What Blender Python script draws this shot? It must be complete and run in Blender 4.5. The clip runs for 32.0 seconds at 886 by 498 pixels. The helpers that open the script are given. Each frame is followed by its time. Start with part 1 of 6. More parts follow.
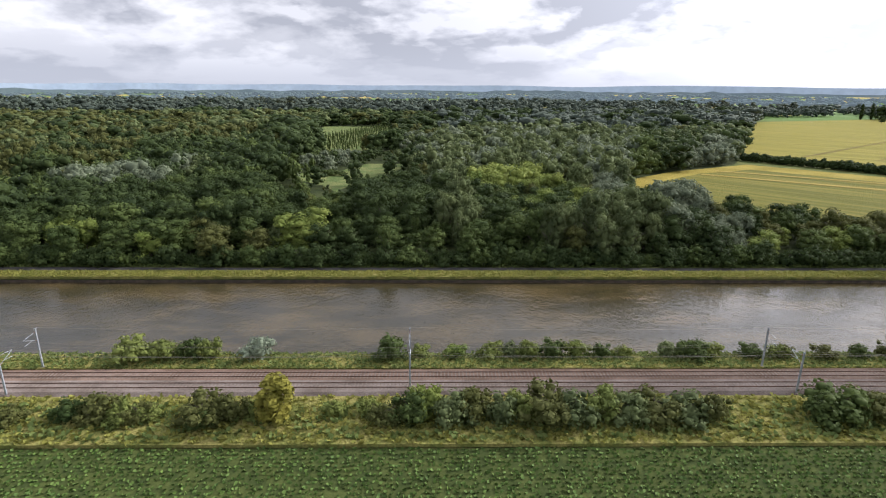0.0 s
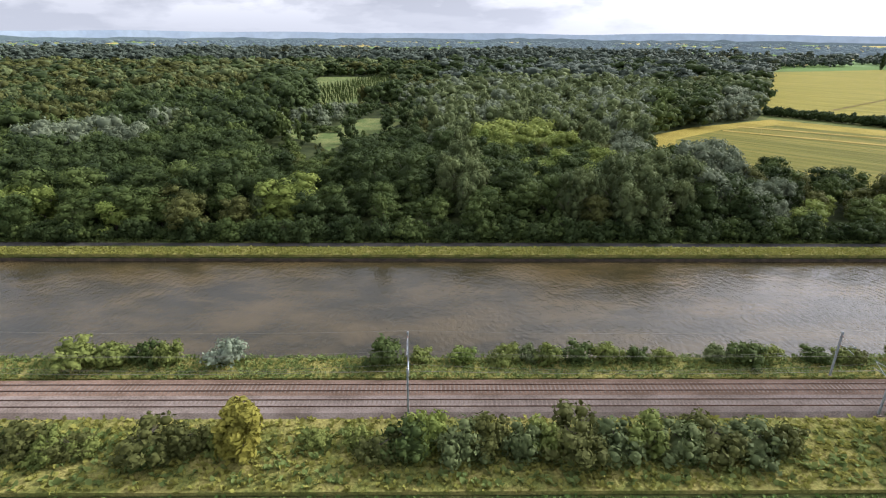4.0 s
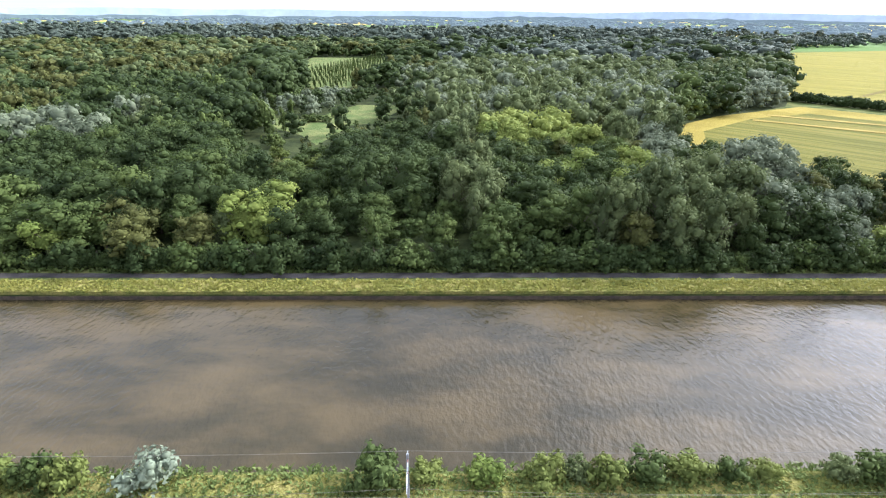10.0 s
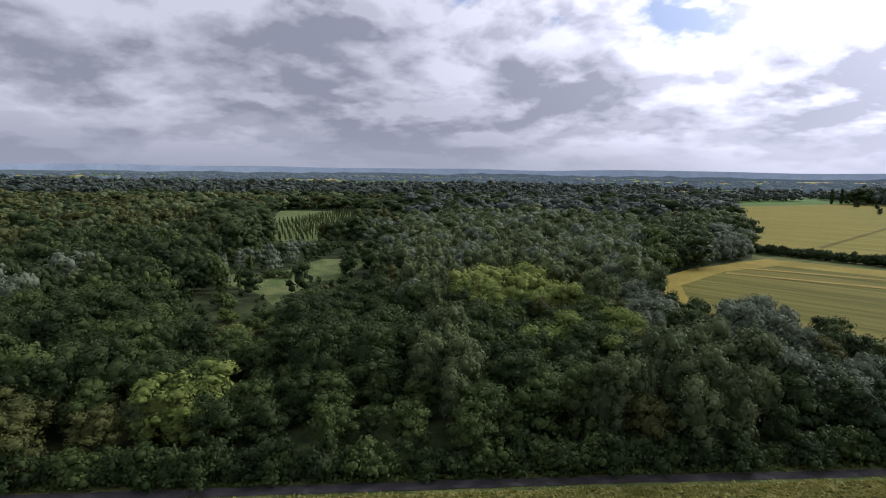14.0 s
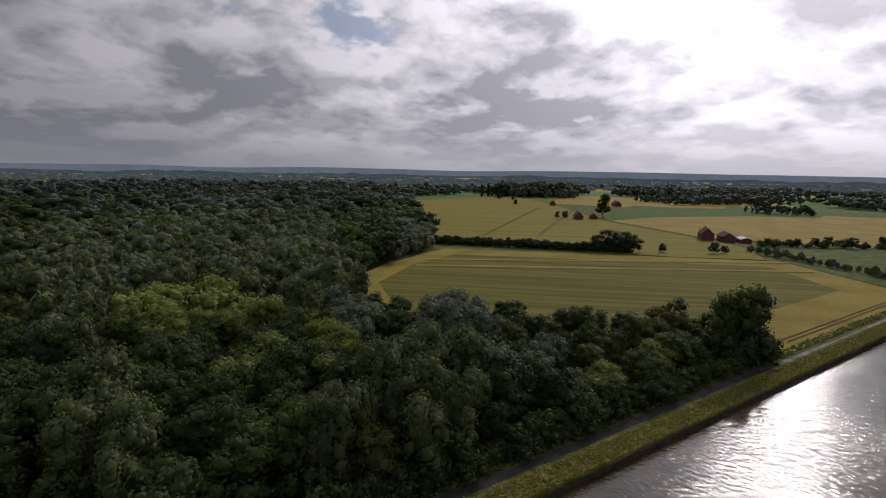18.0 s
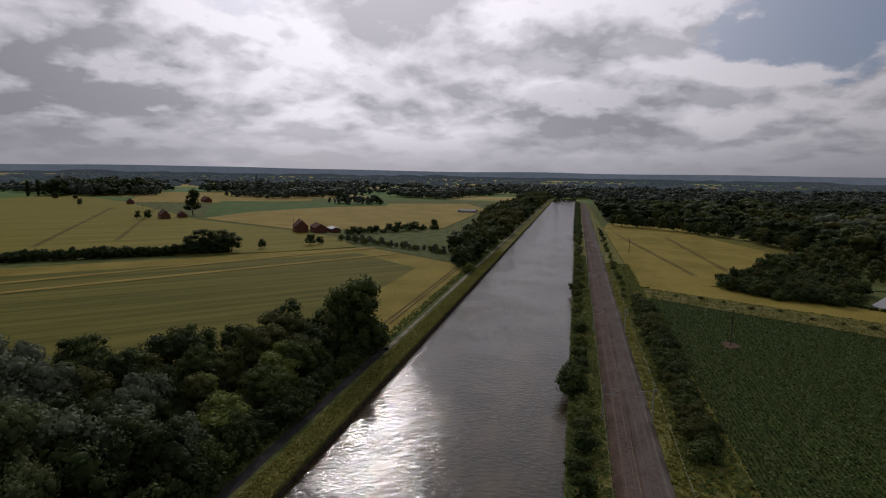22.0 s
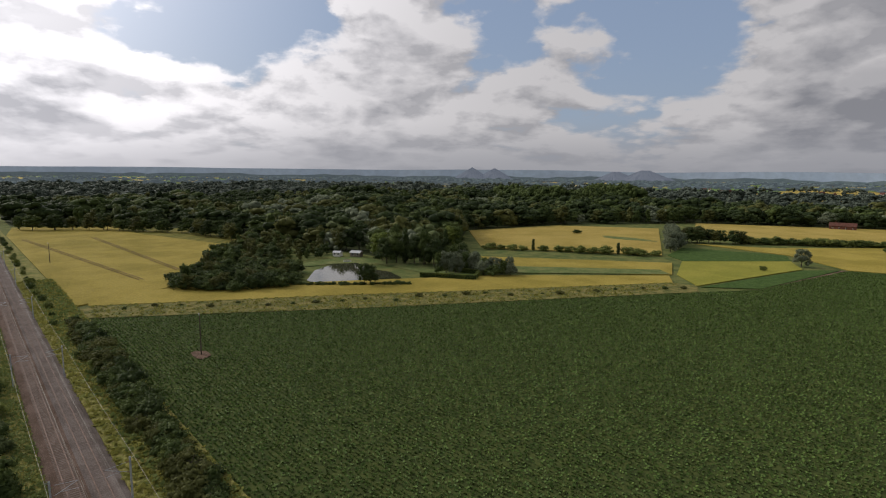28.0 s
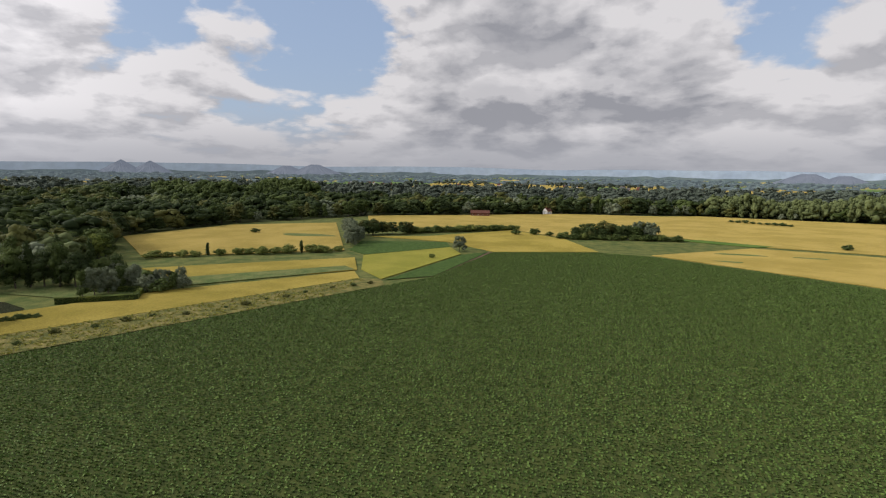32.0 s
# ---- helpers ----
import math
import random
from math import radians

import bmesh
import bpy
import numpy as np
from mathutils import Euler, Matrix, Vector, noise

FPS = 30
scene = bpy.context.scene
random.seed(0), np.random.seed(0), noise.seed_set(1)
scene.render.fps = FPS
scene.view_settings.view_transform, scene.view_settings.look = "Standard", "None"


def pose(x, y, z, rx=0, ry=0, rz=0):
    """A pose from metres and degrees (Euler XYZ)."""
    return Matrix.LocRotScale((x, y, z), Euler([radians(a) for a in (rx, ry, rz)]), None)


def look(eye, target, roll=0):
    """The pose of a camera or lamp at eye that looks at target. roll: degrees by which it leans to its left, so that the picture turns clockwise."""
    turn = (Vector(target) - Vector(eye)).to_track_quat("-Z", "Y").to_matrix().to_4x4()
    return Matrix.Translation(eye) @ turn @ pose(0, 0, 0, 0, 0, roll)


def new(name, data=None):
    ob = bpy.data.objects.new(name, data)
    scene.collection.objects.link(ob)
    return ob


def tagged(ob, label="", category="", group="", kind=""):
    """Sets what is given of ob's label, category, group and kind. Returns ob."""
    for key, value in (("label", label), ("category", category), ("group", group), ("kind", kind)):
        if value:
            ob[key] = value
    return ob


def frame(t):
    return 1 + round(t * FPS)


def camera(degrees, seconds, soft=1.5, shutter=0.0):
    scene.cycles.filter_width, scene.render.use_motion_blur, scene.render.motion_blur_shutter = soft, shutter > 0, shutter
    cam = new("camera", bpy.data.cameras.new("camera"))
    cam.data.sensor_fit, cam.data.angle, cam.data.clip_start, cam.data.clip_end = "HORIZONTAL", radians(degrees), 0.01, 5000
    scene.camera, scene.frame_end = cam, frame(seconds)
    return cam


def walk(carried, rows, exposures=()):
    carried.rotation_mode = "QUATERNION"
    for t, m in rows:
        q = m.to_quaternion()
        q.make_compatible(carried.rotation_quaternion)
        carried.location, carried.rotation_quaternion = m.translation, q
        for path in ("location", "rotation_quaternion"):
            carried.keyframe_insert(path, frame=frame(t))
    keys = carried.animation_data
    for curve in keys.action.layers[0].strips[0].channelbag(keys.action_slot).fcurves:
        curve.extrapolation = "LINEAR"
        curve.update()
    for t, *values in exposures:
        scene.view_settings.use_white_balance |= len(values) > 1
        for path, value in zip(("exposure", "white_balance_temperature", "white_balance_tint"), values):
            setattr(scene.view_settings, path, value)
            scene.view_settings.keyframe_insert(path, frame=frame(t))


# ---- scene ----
cam = camera(77.6, 32.0, soft=1.15)
PATH = [
    (0, (-0.00, -0.00, 47.96), (0.69, 47.96, 33.84), 0.32),
    (0.5, (0.15, 2.46, 47.89), (0.78, 50.42, 33.79), 0.17),
    (1, (0.22, 4.84, 47.77), (0.80, 52.81, 33.67), 0.16),
    (1.5, (0.17, 7.24, 47.67), (0.73, 55.50, 34.62), 0.29),
    (2, (0.05, 9.61, 47.56), (0.58, 58.63, 37.71), 0.25),
    (2.5, (-0.10, 11.93, 47.48), (0.47, 60.97, 37.78), 0.30),
    (3, (-0.22, 14.19, 47.43), (0.38, 62.94, 36.31), 0.31),
    (3.5, (-0.32, 16.38, 47.40), (0.32, 63.81, 31.61), 0.35),
    (5.5, (-0.53, 25.55, 47.41), (0.01, 71.46, 27.60), 0.29),
    (6, (-0.63, 27.83, 47.42), (-0.10, 73.73, 27.60), 0.37),
    (6.5, (-0.69, 30.09, 47.41), (-0.19, 75.98, 27.56), 0.30),
    (7, (-0.77, 32.38, 47.41), (-0.29, 78.28, 27.58), 0.22),
    (7.5, (-0.88, 34.67, 47.39), (-0.37, 80.58, 27.58), 0.24),
    (8, (-1.03, 36.99, 47.36), (-0.48, 82.89, 27.56), 0.26),
    (8.5, (-1.23, 39.31, 47.30), (-0.62, 85.22, 27.51), 0.32),
    (9, (-1.48, 41.63, 47.21), (-0.80, 87.56, 27.47), 0.43),
    (9.5, (-1.64, 43.92, 47.18), (-0.90, 89.85, 27.44), 0.29),
    (10, (-1.87, 46.16, 47.22), (-1.04, 92.10, 27.51), 0.45),
    (10.5, (-1.99, 48.38, 47.25), (-1.06, 94.34, 27.59), 0.58),
    (11, (-1.71, 50.82, 47.28), (-0.73, 97.12, 28.43), 0.78),
    (11.5, (-1.53, 53.32, 47.29), (-0.70, 101.52, 34.03), 0.53),
    (12, (-1.54, 55.73, 47.28), (-0.77, 105.09, 39.36), 0.53),
    (12.5, (-1.64, 58.11, 47.30), (-0.90, 107.59, 40.16), 0.56),
    (13, (-1.74, 60.47, 47.35), (-0.92, 109.95, 40.23), 0.60),
    (13.5, (-1.75, 62.80, 47.44), (0.53, 112.25, 40.34), 0.69),
    (15.5, (-1.52, 71.79, 47.94), (7.68, 120.41, 40.74), 0.70),
    (16, (-1.25, 73.91, 48.04), (12.17, 121.53, 40.78), 0.82),
    (16.5, (-0.69, 76.00, 48.08), (16.94, 122.23, 40.90), 0.80),
    (17, (0.17, 78.10, 48.05), (21.74, 122.64, 40.90), 0.97),
    (17.5, (1.37, 80.14, 47.95), (26.70, 122.68, 40.98), 0.90),
    (18, (2.67, 82.16, 47.83), (31.64, 122.32, 40.85), 0.93),
    (18.5, (4.06, 84.15, 47.73), (36.42, 121.63, 40.73), 0.97),
    (19, (5.49, 86.04, 47.68), (41.00, 120.54, 40.70), 1.00),
    (19.5, (6.96, 87.68, 47.61), (45.40, 118.89, 40.64), 1.05),
    (20, (8.59, 89.23, 47.55), (49.67, 116.87, 40.58), 1.10),
    (20.5, (10.31, 90.71, 47.50), (53.73, 114.51, 40.58), 1.10),
    (21, (12.05, 92.09, 47.46), (57.44, 111.87, 40.56), 1.10),
    (21.5, (13.85, 93.26, 47.46), (60.86, 108.82, 40.59), 1.05),
    (22, (15.75, 94.23, 47.54), (63.92, 105.73, 40.66), 1.00),
    (22.5, (17.90, 94.96, 47.73), (66.83, 102.59, 40.82), 0.92),
    (23, (20.03, 95.47, 47.93), (69.40, 99.21, 40.98), 0.88),
    (23.5, (22.12, 95.83, 48.10), (71.63, 95.67, 41.14), 0.85),
    (24, (24.21, 96.17, 48.22), (73.54, 91.95, 41.25), 0.81),
    (24.5, (26.35, 96.36, 48.26), (75.17, 88.09, 41.29), 0.83),
    (25, (28.39, 96.33, 48.22), (76.38, 84.14, 41.27), 0.85),
    (25.5, (30.43, 96.05, 48.09), (77.31, 80.10, 41.11), 0.80),
    (27.5, (38.67, 93.88, 47.12), (78.21, 64.07, 40.18), 0.68),
    (28, (40.50, 93.08, 46.87), (77.61, 60.29, 39.98), 0.62),
    (28.5, (42.11, 92.13, 46.67), (76.57, 56.55, 39.84), 0.61),
    (29, (43.57, 91.08, 46.58), (75.21, 52.97, 39.75), 0.67),
    (29.5, (45.01, 89.86, 46.61), (73.67, 49.48, 39.74), 0.72),
    (30, (46.43, 88.42, 46.76), (71.96, 45.99, 39.85), 0.70),
    (30.5, (47.79, 86.95, 47.00), (70.09, 42.74, 40.02), 0.76),
    (31, (49.10, 85.39, 47.31), (68.25, 39.74, 40.32), 0.82),
    (31.5, (50.34, 83.81, 47.68), (66.30, 36.95, 40.65), 0.79),
    (32, (51.56, 82.21, 48.07), (64.78, 34.52, 40.99), 0.87),
]
EXPOSURES = [(0.0, -0.05, 6000, 15), (1.0, -0.05, 6000, 15), (2.0, -0.42, 6000, 15), (3.0, -0.57, 6000, 15), (3.5, -0.3, 6000, 15), (5.5, 0.78, 5700, 15), (6.5, 0.83, 5700, 15), (9, 0.83, 5650, 15), (11, 0.8, 5550, 15), (11.5, 0.52, 5550, 15), (12, 0.0, 5550, 15), 
             (12.5, -0.6, 5650, 20), (13.5, -0.85, 5650, 20), (15.5, -1.05, 5950, 19), (17, -1.42, 6200, 19), (19, -2.03, 6200, 19), (21, -2.2, 6200, 19), (23, -2.18, 6200, 19), (25.5, -1.72, 6200, 19), (28, -1.18, 6400, 14), (30, -0.82, 6400, 14), (32, -0.76, 6400, 14)]
walk(cam, [(t, look(eye, target, roll)) for t, eye, target, roll in PATH], EXPOSURES)

# ---- light: a low summer sun between broken clouds ----
SUN_AZIMUTH, SUN_ELEVATION = 68.5, 30.5
SUN_WAY = Vector((math.sin(radians(SUN_AZIMUTH)) * math.cos(radians(SUN_ELEVATION)),
                  math.cos(radians(SUN_AZIMUTH)) * math.cos(radians(SUN_ELEVATION)), math.sin(radians(SUN_ELEVATION))))
sun_data = bpy.data.lights.new("sun", "SUN")
sun_data.energy, sun_data.angle, sun_data.color = 5.0, radians(0.6), (1.0, 0.93, 0.82)
new("sun", sun_data).matrix_world = look(SUN_WAY * 900, (0, 0, 0))


class Nodes:
    """A small wrapper round a node tree: add nodes and link them in one call."""

    def __init__(self, tree):
        self.tree = tree
        tree.nodes.clear()

    def add(self, kind, inputs=(), **settings):
        node = self.tree.nodes.new(kind)
        for key, value in settings.items():
            setattr(node, key, value)
        for key, value in dict(inputs).items():
            slot = node.inputs[key]
            if isinstance(value, bpy.types.NodeSocket):
                self.tree.links.new(value, slot)
            else:
                slot.default_value = value
        return node

    def math(self, op, a, b=0.0, clamp=False):
        return self.add("ShaderNodeMath", {0: a, 1: b}, operation=op, use_clamp=clamp).outputs[0]

    def mix(self, fac, a, b, blend="MIX"):
        node = self.add("ShaderNodeMix", {0: fac}, data_type="RGBA", blend_type=blend)
        for slot, value in ((node.inputs[6], a), (node.inputs[7], b)):
            if isinstance(value, bpy.types.NodeSocket):
                self.tree.links.new(value, slot)
            else:
                slot.default_value = (*value, 1.0) if len(value) == 3 else value
        return node.outputs[2]

    def noise(self, vector, scale, detail=4.0, rough=0.5, distortion=0.0):
        return self.add("ShaderNodeTexNoise", {"Vector": vector, "Scale": scale, "Detail": detail, "Roughness": rough,
                                               "Distortion": distortion}).outputs["Fac"]

    def remap(self, value, a, b, c=0.0, d=1.0, smooth=True):
        node = self.add("ShaderNodeMapRange", {"Value": value, "From Min": a, "From Max": b, "To Min": c, "To Max": d})
        node.interpolation_type = "SMOOTHSTEP" if smooth else "LINEAR"
        return node.outputs["Result"]


def build_world():
    world = bpy.data.worlds.new("sky")
    scene.world = world
    world.use_nodes = True
    n = Nodes(world.node_tree)
    way = n.add("ShaderNodeTexCoord").outputs["Generated"]
    sky = n.add("ShaderNodeTexSky", sky_type="NISHITA", sun_disc=False, sun_elevation=radians(SUN_ELEVATION),
                sun_rotation=radians(SUN_AZIMUTH), air_density=1.3, dust_density=1.0, ozone_density=2.0)
    blue = n.mix(1.0, sky.outputs[0], (0.20, 0.20, 0.205), "MULTIPLY")
    parts = n.add("ShaderNodeSeparateXYZ", {0: way})
    up = n.math("MAXIMUM", parts.outputs[2], 0.0)
    near_sun = n.math("MAXIMUM", n.add("ShaderNodeVectorMath", {0: way, 1: SUN_WAY}, operation="DOT_PRODUCT").outputs["Value"], 0.0)
    # where the cloud sheet is heavier (+) or opens to the blue (-): a direction, its reach and the amount
    banks = (((0.95, 0.2, 0.24), 0.3, 0.17), ((0.9, 0.35, 0.26), 0.2, 0.1), ((0.78, 0.62, 0.13), 0.22, 0.12), ((0.98, -0.01, 0.19), 0.16, 0.14), ((0.99, 0.12, 0.1), 0.12, 0.08), ((0.64, 0.74, 0.2), 0.22, 0.1),
             ((0.94, -0.28, 0.21), 0.18, -0.12), ((0.91, 0.39, 0.16), 0.12, -0.1), ((0.94, 0.28, 0.18), 0.1, -0.08), ((0.0, 0.98, 0.2), 0.24, 0.14), ((0.25, 0.95, 0.17), 0.22, 0.13), ((0.44, 0.86, 0.26), 0.18, -0.16),
             ((0.71, 0.67, 0.21), 0.14, 0.12), ((0.8, 0.58, 0.12), 0.14, 0.13), ((0.91, 0.36, 0.23), 0.18, 0.13), ((0.63, 0.77, 0.11), 0.2, 0.08), ((-0.2, 0.97, 0.17), 0.26, 0.14), ((0.24, 0.96, 0.14), 0.18, 0.12),
             ((-0.51, 0.85, 0.14), 0.34, 0.12), ((-0.01, 0.99, 0.14), 0.1, -0.06), ((0.44, 0.9, 0.06), 0.12, 0.08), ((0.44, -0.88, 0.18), 0.2, -0.17), ((0.89, -0.41, 0.22), 0.17, -0.11), ((0.65, -0.71, 0.26), 0.14, -0.05),
             ((0.23, -0.97, 0.11), 0.26, 0.12), ((0.97, -0.17, 0.17), 0.16, 0.1), ((0.81, -0.57, 0.15), 0.14, 0.06), ((0.99, -0.09, 0.09), 0.2, 0.06), ((-0.07, -0.99, 0.13), 0.3, 0.13), ((-0.29, -0.93, 0.22), 0.16, -0.11),
             ((0.58, -0.79, 0.21), 0.22, -0.05),)
    bias = None
    for place, reach, amount in banks:
        away = n.add("ShaderNodeVectorMath", {0: way, 1: Vector(place)}, operation="DISTANCE").outputs["Value"]
        bump = n.remap(away, 0.0, reach, amount, 0.0)
        bias = bump if bias is None else n.math("ADD", bias, bump)

    bias = n.math("ADD", bias, n.remap(up, 0.10, 0.25, 0.10, 0.0))

    def density(rise, sunward):
        """Heaped clouds in banks: slow billows broken by puffs, flatter and closer towards the horizon."""
        moved = n.add("ShaderNodeVectorMath", {0: way, 1: (sunward * SUN_WAY.x, sunward * SUN_WAY.y, rise)}, operation="ADD").outputs[0]
        xyz = n.add("ShaderNodeSeparateXYZ", {0: moved})
        lift = n.math("MULTIPLY", n.math("POWER", n.math("ADD", n.math("MAXIMUM", xyz.outputs[2], 0.0), 0.02), 0.6), 1.9)
        p = n.add("ShaderNodeCombineXYZ", {0: xyz.outputs[0], 1: xyz.outputs[1], 2: lift}).outputs[0]
        billow = n.noise(p, 3.1, 8.0, 0.54, 0.2)
        stir = n.add("ShaderNodeVectorMath", {0: n.add("ShaderNodeTexNoise", {"Vector": p, "Scale": 9.0, "Detail": 5.0, "Roughness": 0.6}).outputs["Color"], 1: (0.12, 0.12, 0.12)}, operation="MULTIPLY").outputs[0]
        puffs = n.add("ShaderNodeTexVoronoi", {"Vector": n.add("ShaderNodeVectorMath", {0: p, 1: stir}, operation="ADD").outputs[0],
                                               "Scale": 7.0, "Detail": 2.5, "Roughness": 0.6}, feature="SMOOTH_F1").outputs["Distance"]
        return n.math("ADD", n.math("ADD", billow, bias), n.math("MULTIPLY", n.math("SUBTRACT", 0.80, puffs), 0.26))

    here, above = density(0.0, 0.0), density(0.028, 0.012)
    cover = n.math("MAXIMUM", n.remap(here, 0.36, 0.45), n.remap(up, 0.0, 0.07, 0.8, 0.0))
    thick = n.remap(here, 0.50, 0.80)
    relief = n.remap(n.math("SUBTRACT", here, above), -0.10, 0.10, 0.55, -0.55, False)
    toward = n.math("POWER", near_sun, 3.6)
    glow = n.math("POWER", near_sun, 14.0)
    white = n.mix(toward, (1.62, 1.60, 1.58), (6.5, 6.4, 6.4))
    grey = n.mix(toward, (0.72, 0.74, 0.79), (2.30, 2.32, 2.42))
    shade = n.math("ADD", n.math("MULTIPLY", thick, 0.85), n.math("ADD", relief, 0.10), True)
    body = n.mix(shade, white, grey)
    pale = n.mix(0.60, blue, (0.95, 1.22, 1.68))
    open_sky = n.mix(n.math("POWER", near_sun, 8.0), pale, (6.0, 6.0, 6.1))
    clouds = n.mix(cover, open_sky, body)
    # pale haze along the horizon and the bright veil round the sun
    haze = n.mix(toward, (0.84, 0.87, 0.93), (3.0, 2.95, 3.0))
    low = n.remap(up, 0.0, 0.10, 0.80, 0.0)
    sky_all = n.mix(low, clouds, haze)
    veil = n.mix(n.math("MULTIPLY", glow, 0.42), sky_all, (7.0, 6.8, 6.6))
    back = n.add("ShaderNodeBackground", {"Color": veil, "Strength": 0.73})
    n.tree.links.new(back.outputs[0], n.add("ShaderNodeOutputWorld").inputs[0])


build_world()


# ---- materials ----
def surface(name, colours, scale=1.0, fine=12.0, rough=0.85, bump=0.0, bump_scale=8.0, metal=0.0, spread=0.18, stretch=(1, 1, 1), distance=0.1, turn=0.0, matt=0.3):
    """Two colours mixed by a coarse noise, broken up by a fine one, with a little relief."""
    m = bpy.data.materials.new(name)
    m.use_nodes = True
    n = Nodes(m.node_tree)
    co = n.add("ShaderNodeTexCoord").outputs["Object"]
    if turn:
        co = n.add("ShaderNodeMapping", {"Vector": co, "Rotation": (0.0, 0.0, radians(turn))}).outputs[0]
    co = n.add("ShaderNodeMapping", {"Vector": co, "Scale": stretch}).outputs[0]
    coarse = n.remap(n.noise(co, scale, 5.0, 0.6), 0.36, 0.64)
    grain = n.noise(co, fine, 3.0, 0.6)
    colour = n.mix(coarse, colours[0], colours[1])
    bright = n.remap(grain, 0.3, 0.7, 1.0 - spread, 1.0 + spread, False)
    colour = n.mix(1.0, colour, n.add("ShaderNodeCombineColor", {0: bright, 1: bright, 2: bright}).outputs[0], "MULTIPLY")
    shader = n.add("ShaderNodeBsdfPrincipled", {"Base Color": colour, "Roughness": rough, "Metallic": metal})
    shader.inputs["Specular IOR Level"].default_value = 0.05 if rough > 0.75 else 0.4
    shader.inputs["Diffuse Roughness"].default_value = matt if rough > 0.75 else 0.0
    if bump:
        relief = n.add("ShaderNodeBump", {"Height": n.noise(co, bump_scale, 4.0, 0.6), "Strength": bump, "Distance": distance})
        n.tree.links.new(relief.outputs[0], shader.inputs["Normal"])
    n.tree.links.new(shader.outputs[0], n.add("ShaderNodeOutputMaterial").inputs[0])
    return m


def leafage(name, dark, light, see_through=0.24, patch=0.09, sheen=0.08, vary=0.22):
    """Leaves: colour varies from tree to tree, over the crown and from leaf to leaf; a waxy skin."""
    m = bpy.data.materials.new(name)
    m.use_nodes = True
    n = Nodes(m.node_tree)
    co = n.add("ShaderNodeTexCoord").outputs["Object"]
    tree = n.add("ShaderNodeObjectInfo").outputs["Random"]
    leaf = n.add("ShaderNodeNewGeometry").outputs["Random Per Island"]
    shift = n.add("ShaderNodeVectorMath", {0: co, 1: n.add("ShaderNodeCombineXYZ", {0: n.math("MULTIPLY", tree, 90.0)}).outputs[0]}, operation="ADD").outputs[0]
    patchy = n.remap(n.noise(shift, patch, 3.0, 0.6), 0.33, 0.67)
    fac = n.math("ADD", n.math("MULTIPLY", patchy, 0.32), n.math("ADD", n.math("MULTIPLY", leaf, vary), n.math("MULTIPLY", tree, 0.40)), True)
    colour = n.mix(fac, dark, light)
    shader = n.add("ShaderNodeBsdfPrincipled", {"Base Color": colour, "Roughness": 0.7})
    shader.inputs["Specular IOR Level"].default_value = sheen
    thin = n.add("ShaderNodeBsdfTranslucent", {"Color": n.mix(0.5, colour, light)})
    both = n.add("ShaderNodeMixShader", {0: see_through, 1: shader.outputs[0], 2: thin.outputs[0]})
    n.tree.links.new(both.outputs[0], n.add("ShaderNodeOutputMaterial").inputs[0])
    return m


def water_material(name, murk, wave, relief, gloss=0.22):
    m = bpy.data.materials.new(name)
    m.use_nodes = True
    n = Nodes(m.node_tree)
    co = n.add("ShaderNodeTexCoord").outputs["Object"]
    cloudy = n.remap(n.noise(n.add("ShaderNodeMapping", {"Vector": co, "Scale": (0.5, 1.0, 1.0)}).outputs[0], 0.09, 6.0, 0.62, 0.15), 0.36, 0.68)
    colour = n.mix(cloudy, murk[0], murk[1])
    ripple = n.noise(n.add("ShaderNodeMapping", {"Vector": co, "Scale": (1.0, 0.6, 1.0), "Rotation": (0, 0, 0.5)}).outputs[0], wave, 3.0, 0.6)
    calm = n.remap(n.noise(co, 0.045, 3.0, 0.5), 0.35, 0.65, 0.6, 1.0)
    bump = n.add("ShaderNodeBump", {"Height": n.math("MULTIPLY", ripple, calm), "Strength": 1.0, "Distance": relief})
    shader = n.add("ShaderNodeBsdfPrincipled", {"Base Color": colour, "Roughness": gloss, "IOR": 1.33, "Normal": bump.outputs[0]})
    n.tree.links.new(shader.outputs[0], n.add("ShaderNodeOutputMaterial").inputs[0])
    return m


